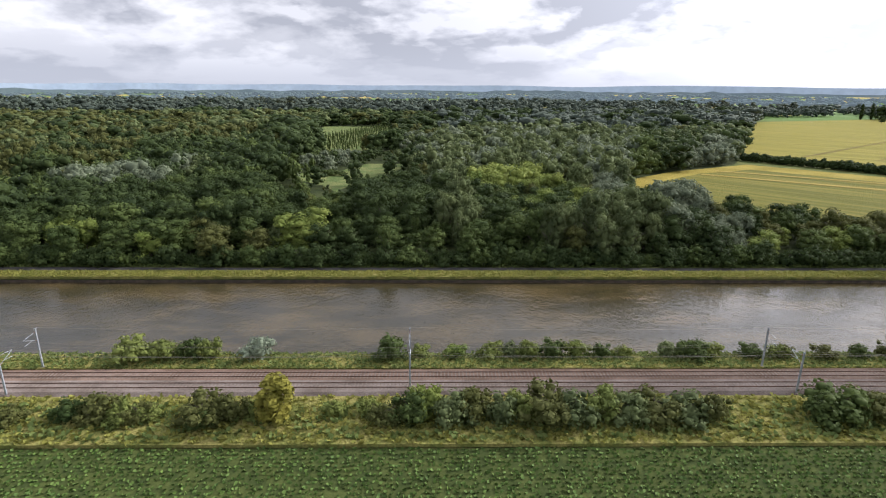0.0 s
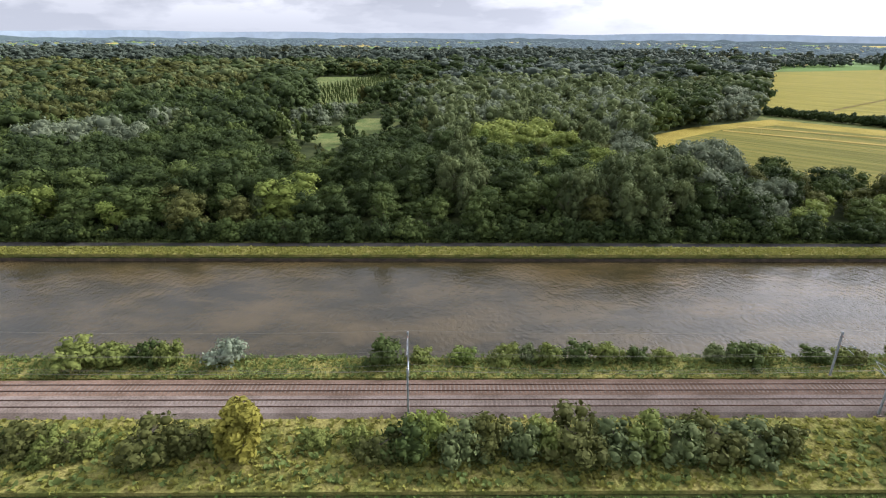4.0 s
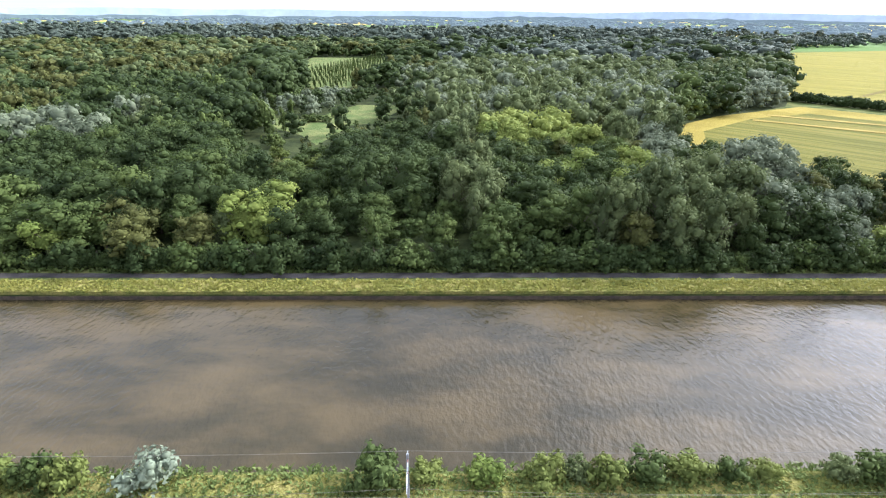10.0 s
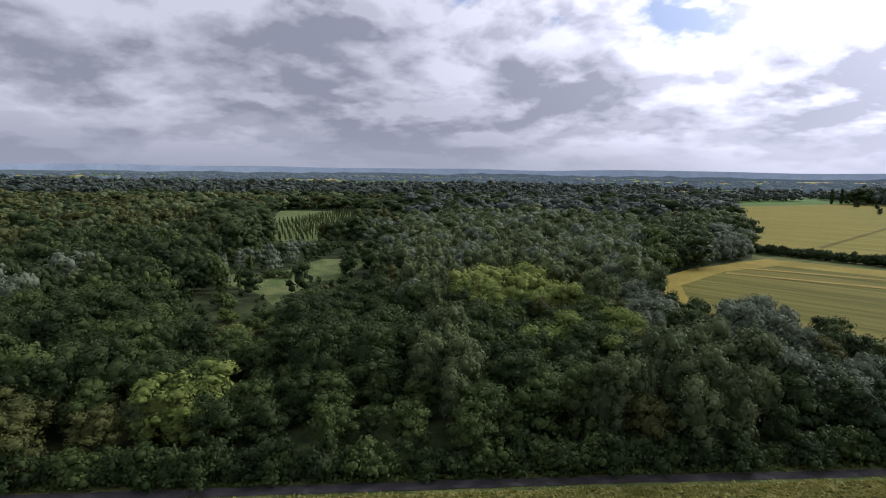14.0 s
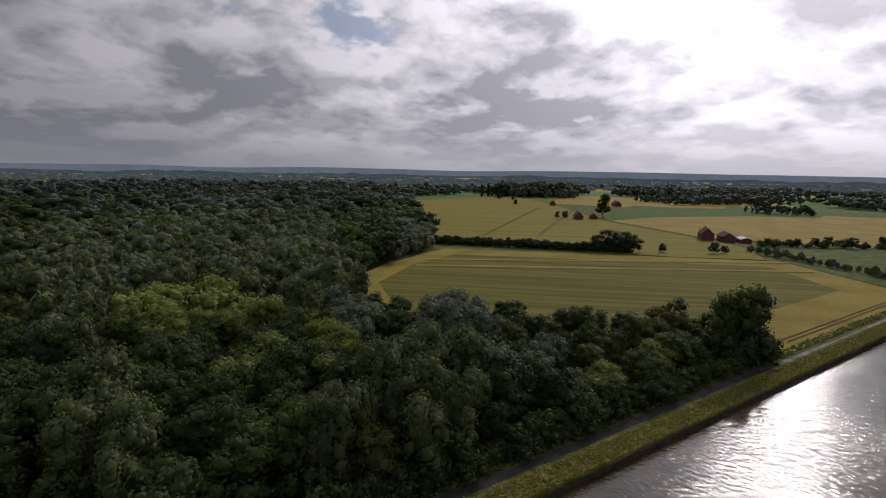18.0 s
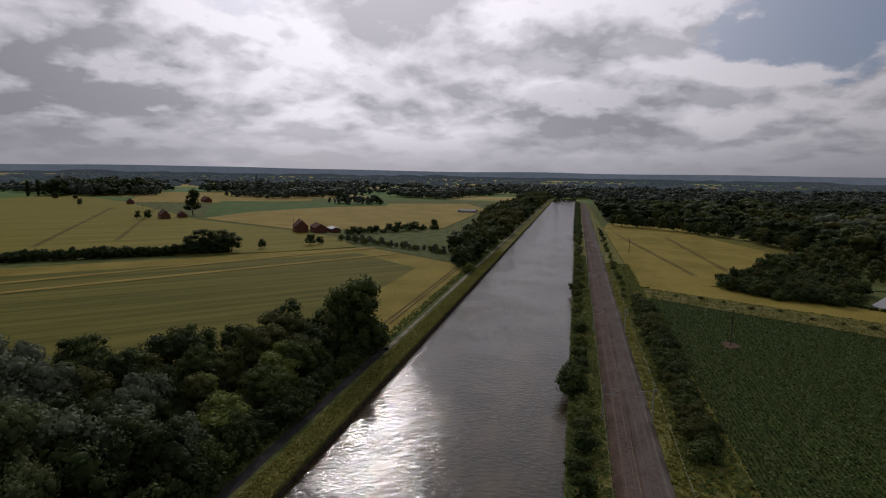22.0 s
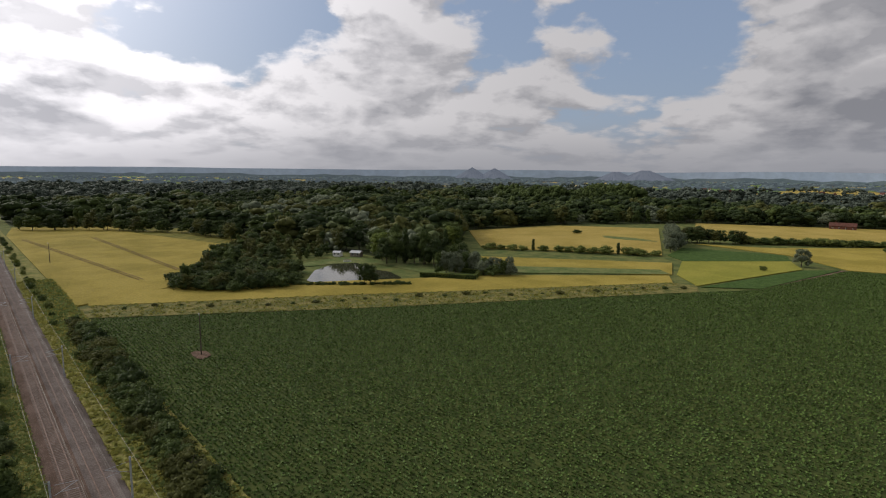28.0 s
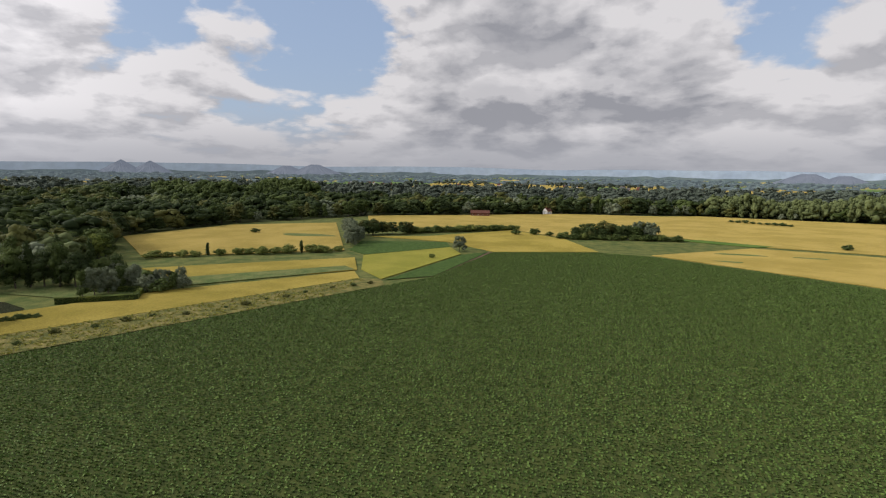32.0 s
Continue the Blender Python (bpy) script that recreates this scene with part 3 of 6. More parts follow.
sheet("meadow", [(553, -9.6), (473.2, -60.5), (413.6, -57.9), (369.6, -38.9), (412.3, -25.9), (477.5, -7), (521.6, 1.3)], 0.5, M["wheat_green"], "greener unripe margin of the wheat field", "field", 0.4)
sheet("wheat_field", [(256.1, -125.3), (176.8, -190.3), (160.2, -156.6), (208.8, -104.5)], 0.40, M["wheat"], "small golden wheat field with weedy edge", "field", 0.35)
sheet("meadow", [(228.4, -108.7), (170.3, -164.5), (161.3, -156.6), (208.7, -102.2)], 0.46, M["meadow"], "weedy strip along the small wheat field", "meadow", 0.4)
sheet("wheat_field", [(360.3, -217.3), (343.8, -313.7), (274.6, -364.2), (194.2, -213.5), (281.4, -152.4)], 0.38, M["wheat_pale"], "pale wheat field with a green hollow", "field", 0.35)
sheet("lime_crop", [(176, -199.9), (138.6, -248.7), (125.5, -223.8), (140.9, -139.8), (159.1, -159)], 0.36, M["field_lime"], "bright lime green crop by the ditch", "field", 0.3)
sheet("green_crop", [(202.7, -257.8), (147.2, -271.5), (138.6, -249.9), (176.1, -202.3), (192.1, -216)], 0.32, M["beet"], "dark green patch of crop", "field", 0.3)
sheet("beet_corner", [(138.7, -138.7), (124.4, -221.4), (112.4, -236.5), (121.5, -154.6)], 0.30, M["beet"], "green crop corner beyond the muddy ditch", "field", 0.25)
sheet("wheat_field", [(278.9, -445.5), (182.3, -502.3), (84.2, -564.5), (-19.4, -575.9), (-19.6, -375.4), (73.1, -328.3), (117.9, -369.9), (207.7, -325.3), (245.7, -370.8)], 0.36, M["wheat_pale"],
      "pale wheat field below the wood", "field", 0.3)
sheet("wheat_field", [(205.9, -283.3), (169.5, -298.7), (117.7, -363.5), (72.9, -320.5), (49, -262.1), (109, -239.1), (147.2, -274)], 0.34, M["wheat"], "golden wheat field round the willow", "field", 0.3)
sheet("wheat_field", [(18.9, -258.7), (-69.2, -194.9), (-330, 60.2), (-480, -90), (-113.3, -300.8), (-48.2, -316.2)], 0.38, M["wheat_pale"], "pale ripe wheat field with darker patches", "field", 0.35)
sheet("wheat_field", [(-19.4, -575.9), (-61.9, -599.7), (-226.9, -570.7), (-500, -640), (-480, -110), (-117.1, -313.8), (-48.2, -328.4), (-8.8, -361.7)], 0.36, M["wheat_pale"],
      "pale wheat field before the poplar wood", "field", 0.3)
sheet("green_crop", [(-2, -345), (-52, -322), (-66, -330), (-22, -352)], 0.42, M["field_green"], "green strip in the wheat", "field", 0.3)
for k, (x, y, w) in enumerate([(-32.6, -280.7, 9), (-70.7, -279.8, 6), (-20.8, -248.8, 5), (-122.4, -256.1, 10), (252, -271.3, 14)]):
    outline = [(x + w * math.cos(a) * (1.5 + 0.3 * math.sin(3 * a + k)), y + w * 0.45 * math.sin(a) * (1 + 0.3 * math.cos(2 * a + k))) for a in np.linspace(0, 6.1, 18)]
    sheet("weed_patch", outline, 0.44, M["meadow"], "darker green weedy patch in the wheat", "field", 0.3)

for outline in ([(1060, -880), (1350, -860), (1610, -1050), (1345, -1500), (1072, -1170)], [(240, -1230), (560, -1260), (640, -2000), (40, -2050), (60, -1500)],
                [(-420, -1330), (-80, -1260), (0, -1900), (-700, -2100)]):
    sheet("wheat_field", outline, 0.3, M["wheat_pale"], "far pale wheat field beyond the woods", "field")
# water glinting in the southern wood
sheet("pond_water", [(606, -462), (640, -452), (694, -548), (676, -574), (640, -520)], 0.25, M["pond"], "bright pond among the southern trees", "pond")

# tramlines pressed into the wheat
def tramlines(lines, z, material):
    for (x0, y0), (x1, y1) in lines:
        d = Vector((x1 - x0, y1 - y0)).normalized()
        n = Vector((-d.y, d.x))
        for off in (-0.9, 0.9):
            a, b = Vector((x0, y0)) + n * off, Vector((x1, y1)) + n * off
            o = [a - n * 0.22, b - n * 0.22, b + n * 0.22, a + n * 0.22]
            sheet("tramline", [tuple(p) for p in o], z, material, "wheel track pressed through the wheat", "wheel track")


tramlines([((285.6, 150), (174.3, 149.7)), ((295.9, 37.1), (486, 62.2)), ((311.8, 17.9), (475.2, 25.5)), ((266.7, 398.2), (547.9, 616)), ((307.8, 379.6), (615.3, 607.4))], 0.53, M["soil"])
for start, end, half in (((167.4, 327.2), (334.7, 214.9), 1.9), ((152.2, 313.1), (314.6, 194.8), 2.1)):
    a, b = Vector(start), Vector(end)
    d = (b - a).normalized() * half
    n = Vector((-d.y, d.x))
    sheet("wheat_stripe", [tuple(a - n), tuple(b - n), tuple(b + n), tuple(a + n)], 0.53, M["wheat_pale"], "pale ripe stripe across the wheat field", "field")

# verges and rough grass
sheet("verge", [(-700, 65.3), (252, 65.3), (262, 66.8), (640, 71.3), (1090, 77.6), (-700, 77.6)], 0.50, M["verge"], "rough dry grass verge south of the railway", "verge", 0.5)
sheet("verge", [(197, -10), (135, -128), (141, -140), (150.8, -138.2), (202.6, -42.3), (216.4, -18.9), (258, 62.2), (258, 65), (240, 65)], 0.16, M["rough_verge"], "rough weedy ditch bank beside the crop", "verge", 0.1)
# dark wet ditch line at the crop's edge
bm = bmesh.new()
line = [(256.6, 62.5), (215.2, -18.4), (149.6, -136.4)]
row = [(bm.verts.new((x - 0.3, y, 0.19)), bm.verts.new((x + 0.9, y - 0.4, 0.19))) for x, y in line]
for a, b in zip(row, row[1:]):
    bm.faces.new((a[0], b[0], b[1], a[1]))
tagged(part("ditch", bm, M["soil"]), "dark narrow ditch along the crop edge", "ditch", kind="structure")
sheet("verge", [(-700, 86.7), (1090, 86.7), (1090, 92.0), (-700, 92.0)], 0.52, M["verge"], "grassy strip between railway and canal", "verge", 0.5)
sheet("verge", [(-700, 135.3), (1090, 135.3), (1090, 140), (-700, 140)], 0.37, M["verge"], "sunlit grass bank of the canal", "verge", 0.6)

# the muddy ditch that cuts the crop corner
bm = bmesh.new()
ditch = [(153.9, -134.6), (140.9, -139.8), (132.3, -144.8), (122.6, -153.4), (118.8, -180.8), (114, -211), (111.3, -237.8), (103.6, -249.2)]
row = []
for i, (x, y) in enumerate(ditch):
    row.append((bm.verts.new((x - 1.1, y - 0.5, 0.12)), bm.verts.new((x + 1.1, y + 0.6, 0.12))))
for a, b in zip(row, row[1:]):
    bm.faces.new((a[0], b[0], b[1], a[1]))
tagged(part("ditch", bm, M["soil"]), "muddy bare ditch winding through the crop", "ditch", kind="structure")
bm = bmesh.new()
row = []
for i, (x, y) in enumerate([(145.2, -136.1), (138.8, -141), (132.3, -144.2), (123.6, -152.2)]):
    row.append((bm.verts.new((x - 0.5, y - 0.2, 0.15)), bm.verts.new((x + 0.6, y + 0.6, 0.15))))
for a, b in zip(row, row[1:]):
    bm.faces.new((a[0], b[0], b[1], a[1]))
tagged(part("ditch_water", bm, M["pond"]), "shallow water standing in the ditch", "water", kind="structure")

POND = [(253.4, -17.2), (272.2, -30.8), (283.6, -47.7), (279.2, -59.0), (257.0, -55.3), (247.9, -57.1), (233.5, -52.8), (224.0, -42.6), (229.1, -36.1), (233.9, -30.1), (236.6, -23.0), (242.3, -15.7)]
sheet("pond_lawn", [(286, -24), (296, -40), (300, -64), (272, -80), (232, -90), (206, -78), (224, -62), (240, -68), (270, -66), (284, -50)], 0.10, M["meadow"], "mown green lawn around the fishing pond", "lawn")
sheet("pond_water", POND, 0.15, M["pond"], "still pond reflecting the pale sky", "pond")


# ---- vegetation ----
def unit_ball(level):
    bm = bmesh.new()
    bmesh.ops.create_icosphere(bm, subdivisions=level, radius=1.0)
    v = np.array([p.co[:] for p in bm.verts])
    f = np.array([[p.index for p in face.verts] for face in bm.faces])
    bm.free()
    return v, f


BALL = unit_ball(1)


def crown_arrays(seed, lobes, count, size, core=0.80, ragged=0.40):
    """Leaf sprays over overlapping lobes, on dark inner masses: verts and quads."""
    rng = np.random.default_rng(seed)
    c = np.array([l[0] for l in lobes], float)
    r = np.array([l[1] for l in lobes], float)
    weight = (r[:, 0] * r[:, 1] + r[:, 0] * r[:, 2] * 2)
    pick = rng.choice(len(lobes), count * 2, p=weight / weight.sum())
    d = rng.normal(size=(count * 2, 3))
    d /= np.linalg.norm(d, axis=1, keepdims=True)
    keep = d[:, 2] > rng.uniform(-1.0, 0.15, len(d))
    d, pick = d[keep], pick[keep]
    shell = rng.normal(0.97, 0.09, (len(d), 1))
    p = c[pick] + d * r[pick] * shell
    far = np.linalg.norm((p[:, None] - c[None]) / r[None], axis=2)
    far[np.arange(len(p)), pick] = 9
    ok = far.min(1) > 0.78
    p, d, pick = p[ok][:count], d[ok][:count], pick[ok][:count]
    normal = d / r[pick]
    normal /= np.linalg.norm(normal, axis=1, keepdims=True)
    normal += rng.normal(0, ragged, normal.shape)
    normal /= np.linalg.norm(normal, axis=1, keepdims=True)
    side = np.cross(normal, rng.normal(size=normal.shape))
    side /= np.linalg.norm(side, axis=1, keepdims=True) + 1e-9
    long = np.cross(normal, side)
    s = size * rng.uniform(0.55, 1.35, (len(p), 1))
    quad = np.stack([p - long * s, p + side * s * 0.62 + normal * s * 0.18, p + long * s, p - side * s * 0.62 + normal * s * 0.10], 1)
    verts, faces = [quad.reshape(-1, 3)], [np.arange(len(p) * 4).reshape(-1, 4)]
    base = len(p) * 4
    if core:
        for centre, radii in zip(c, r):
            v = BALL[0] * radii * core * rng.uniform(0.92, 1.06, (len(BALL[0]), 1)) + centre
            f = BALL[1]
            verts.append(v)
            faces.append(np.c_[f, f[:, 2]] + base)
            base += len(v)
    return np.concatenate(verts), np.concatenate(faces)


def clean_quads(name, v, f, material):
    """Quads and triangles (written with a doubled last corner) as one mesh."""
    quads, tris = f[f[:, 2] != f[:, 3]], f[f[:, 2] == f[:, 3]][:, :3]
    me = bpy.data.meshes.new(name)
    me.vertices.add(len(v))
    me.vertices.foreach_set("co", np.asarray(v, np.float32).ravel())
    me.loops.add(quads.size + tris.size)
    me.loops.foreach_set("vertex_index", np.r_[quads.ravel(), tris.ravel()].astype(np.int32))
    me.polygons.add(len(quads) + len(tris))
    starts = np.r_[np.arange(len(quads)) * 4, quads.size + np.arange(len(tris)) * 3]
    me.polygons.foreach_set("loop_start", starts.astype(np.int32))
    me.update(calc_edges=True)
    me.materials.append(material)
    return me


def lobes_for(kind, rng, fine=False):
    """Lobes of a crown for a tree 1 high, by its habit: a list of (centre, radii). fine: more and smaller ones."""
    out = []
    more, less = (2.0, 0.74) if fine else (1.0, 1.0)
    if kind == "round":
        for k in range(int(13 * more)):
            a, h = rng.uniform(0, 6.28), rng.uniform(0.20, 0.90)
            w = 0.31 * math.sqrt(max(0.05, 1 - ((h - 0.48) / 0.48) ** 2)) * rng.uniform(0.55, 1.05)
            s = rng.uniform(0.11, 0.19) * less
            out.append(((w * math.cos(a), w * math.sin(a), h), (s * 1.1, s * 1.1, s)))
        out.append(((0, 0, 0.5), (0.25, 0.25, 0.32)))
    elif kind == "tall":
        for k in range(int(14 * more)):
            a, h = rng.uniform(0, 6.28), rng.uniform(0.12, 0.93)
            w = 0.17 * math.sqrt(max(0.05, 1 - ((h - 0.45) / 0.55) ** 2)) * rng.uniform(0.5, 1.1)
            s = rng.uniform(0.07, 0.12) * less
            out.append(((w * math.cos(a), w * math.sin(a), h), (s, s, s * 1.6)))
        out.append(((0, 0, 0.5), (0.13, 0.13, 0.40)))
    elif kind == "column":
        for k in range(9):
            h = 0.10 + 0.85 * k / 9
            s = 0.085 * math.sqrt(max(0.08, 1 - ((h - 0.42) / 0.58) ** 2)) * rng.uniform(0.9, 1.2)
            out.append(((rng.uniform(-0.02, 0.02), rng.uniform(-0.02, 0.02), h), (s, s, 0.11)))
    elif kind == "willow":
        for k in range(int(15 * more)):
            a, h = rng.uniform(0, 6.28), rng.uniform(0.15, 0.88)
            w = 0.38 * math.sqrt(max(0.05, 1 - ((h - 0.40) / 0.52) ** 2)) * rng.uniform(0.55, 1.05)
            s = rng.uniform(0.12, 0.18) * less
            out.append(((w * math.cos(a), w * math.sin(a), h), (s, s, s * 1.15)))
        out.append(((0, 0, 0.45), (0.3, 0.3, 0.32)))
    else:
        for k in range(int(11 * more)):
            a, w = rng.uniform(0, 6.28), rng.uniform(0.05, 0.55)
            h = rng.uniform(0.25, 0.8) * (1 - 0.45 * w)
            s = rng.uniform(0.16, 0.28) * less
            out.append(((w * math.cos(a), w * math.sin(a), h), (s, s, s)))
        out.append(((0, 0, 0.3), (0.45, 0.45, 0.38)))
    return out


def trunk_mesh(kind, seed, height):
    rng = random.Random(seed)
    bm = bmesh.new()
    r = height * 0.017 + 0.06
    top = height * (0.62 if kind != "column" else 0.85)
    x = y = z = 0.0
    pts = [(0, 0, -0.3)]
    for k in range(1, 4):
        pts.append((rng.uniform(-0.02, 0.02) * height, rng.uniform(-0.02, 0.02) * height, top * k / 3))
    for k in range(3):
        rod(bm, pts[k], pts[k + 1], r * (1 - 0.27 * k), r * (1 - 0.27 * (k + 1)), 7)
    for k in range(6):
        a, h = rng.uniform(0, 6.28), rng.uniform(0.25, 0.6) * height
        reach = height * (0.22 if kind != "column" else 0.07)
        rod(bm, (0, 0, h * 0.9), (reach * math.cos(a), reach * math.sin(a), h + reach * 0.8), r * 0.4, r * 0.12, 5)
    me = bpy.data.meshes.new("trunk")
    bm.to_mesh(me)
    bm.free()
    me.materials.append(M["bark"])
    return me


# foot_bush takes the dark oak leaf to put shade into its colour
KINDS = {
    "oak": ("round", "leaf_oak", 13.0), "ash": ("round", "leaf_ash", 12.0), "maple": ("round", "leaf_lime", 11.0), "poplar": ("tall", "leaf_poplar", 18.0),
    "aspen": ("tall", "leaf_ash", 15.0), "willow": ("willow", "leaf_willow", 10.0), "column_poplar": ("column", "leaf_oak", 16.0),
    "golden_tree": ("tall", "leaf_gold", 9.0), "shrub": ("bush", "leaf_shrub", 3.4), "foot_bush": ("bush", "leaf_oak", 3.4), "dark_shrub": ("bush", "leaf_ash", 3.4),
    "brown_shrub": ("bush", "leaf_brown", 3.4), "pale_shrub": ("bush", "leaf_poplar", 3.4), "silver_shrub": ("bush", "leaf_silver", 3.4), "lime_shrub": ("bush", "leaf_lime", 3.0), "dull_oak": ("round", "leaf_brown", 12.0),
}
LABELS = {
    "oak": "dark green broadleaf tree in dense summer leaf", "ash": "mid-green broadleaf tree with lobed crown", "maple": "bright yellow-green broadleaf tree in leaf",
    "poplar": "tall grey-green poplar with upright crown", "aspen": "slender fresh green tree at the wood edge", "willow": "silvery grey-green willow with soft crown",
    "column_poplar": "narrow dark columnar poplar tree", "golden_tree": "slim yellow-leaved young tree", "shrub": "green bushy shrub growing in rough grass",
    "foot_bush": "very dark green bush, leaf colour chosen to imitate shade at the wood foot", "dark_shrub": "dark green dense shrub growing in rough grass", "brown_shrub": "brownish-green shrub with dry leaves", "pale_shrub": "pale grey-green shrub in rough grass", "silver_shrub": "silvery white-leaved willow shrub in grass",
    "lime_shrub": "bright lime green low bushy shrub", "dull_oak": "dull olive broadleaf tree in full leaf",
}
NAMES = {"oak": "oak_tree", "ash": "ash_tree", "maple": "maple_tree", "poplar": "poplar", "aspen": "aspen", "willow": "willow", "column_poplar": "columnar_poplar", "golden_tree": "young_tree",
         "shrub": "shrub", "foot_bush": "bush", "dark_shrub": "bush", "brown_shrub": "thorn_bush", "pale_shrub": "shrub", "silver_shrub": "willow_shrub", "lime_shrub": "shrub", "dull_oak": "broadleaf_tree"}
PROTO = {}


def tree_data(kind, variant):
    """Crown and trunk meshes of one kind, shared by all its copies."""
    key = (kind, variant)
    if key not in PROTO:
        habit, leaf, height = KINDS[kind]
        seed = sum(map(ord, kind)) * 7 + variant * 101
        rng = random.Random(seed)
        lobes = [(tuple(a * height for a in c), tuple(a * height for a in r)) for c, r in lobes_for(habit, rng, True)]
        bush = habit == "bush"
        v, f = crown_arrays(seed, lobes, 560 if bush else 1500, 0.18 if bush else 0.29, 0.68)
        PROTO[key] = (clean_quads("crown", v, f, M[leaf]), trunk_mesh(habit, seed, height), height)
    return PROTO[key]


def plant(kind, x, y, height, z=0.0, variant=None, spread=1.0, label="", group=""):
    """One tree or shrub as a thing with its trunk and crown."""
    rng = random.Random(int(x * 31 + y * 77))
    crown, trunk, own = tree_data(kind, rng.randrange(4) if variant is None else variant)
    s = height / own
    ob = new(NAMES[kind], None)
    ob.matrix_basis = pose(x, y, z, 0, 0, rng.uniform(0, 360)) @ Matrix.Diagonal((s * spread * rng.uniform(0.9, 1.1), s * spread * rng.uniform(0.9, 1.1), s, 1))
    tagged(ob, label or LABELS[kind], "shrub" if "shrub" in kind or "bush" in kind else "tree", group)
    for name, me in (("trunk", trunk), ("crown", crown)):
        new(name, me).parent = ob
    return ob


def woodland(name, spots, kinds, count, size, label, leaf, core=0.82, group="", lobes=14, wide=1.0, ragged=0.35):
    """A far wood as one mesh: many crowns, each of its own habit. spots: rows of x, y, height."""
    verts, faces, base = [], [], 0
    rng = random.Random(len(spots))
    stock = []
    for k, habit in enumerate(kinds):
        for seed in (k * 5 + 1, k * 5 + 2, k * 5 + 3):
            stock.append(crown_arrays(seed, lobes_for(habit, random.Random(seed))[-lobes:], count, size, core, ragged))
    for x, y, h in spots:
        v, f = stock[rng.randrange(len(stock))]
        a = rng.uniform(0, 6.28)
        w = h * rng.uniform(0.85, 1.25) * wide
        m = np.array([[math.cos(a) * w, -math.sin(a) * w, 0], [math.sin(a) * w, math.cos(a) * w, 0], [0, 0, h]])
        verts.append(v @ m.T + (x, y, 0))
        faces.append(f + base)
        base += len(v)
    if not verts:
        return None
    me = clean_quads(name, np.concatenate(verts), np.concatenate(faces), M[leaf])
    return tagged(new(name, me), label, "woodland", group, kind="stuff")


def scatter(outline, step, seed, holes=(), jitter=0.38, grow=1.0):
    """Uneven spots inside an outline, wider apart with distance."""
    rng = np.random.default_rng(seed)
    xs, ys = [p[0] for p in outline], [p[1] for p in outline]
    gx, gy = np.meshgrid(np.arange(min(xs), max(xs), step), np.arange(min(ys), max(ys), step))
    x = gx.ravel() + rng.uniform(-jitter, jitter, gx.size) * step
    y = gy.ravel() + rng.uniform(-jitter, jitter, gx.size) * step
    ok = inside(x, y, list(outline))
    for hole in holes:
        ok &= ~inside(x, y, list(hole))
    return x[ok], y[ok]


def sort_species(x, y, rules, seed):
    """Share spots out among kinds by slow noise, so that kinds stand in drifts."""
    out = {}
    rng = random.Random(seed)
    for a, b in zip(x, y):
        v = noise.noise(Vector((a * 0.011 + seed, b * 0.011, 0.3))) + rng.uniform(-0.33, 0.33) + (max(-0.22, min(0.16, a / 500)) if b > 140 else 0.0)
        for limit, kind in rules:
            if v < limit:
                break
        out.setdefault(kind, []).append((float(a), float(b)))
    return out


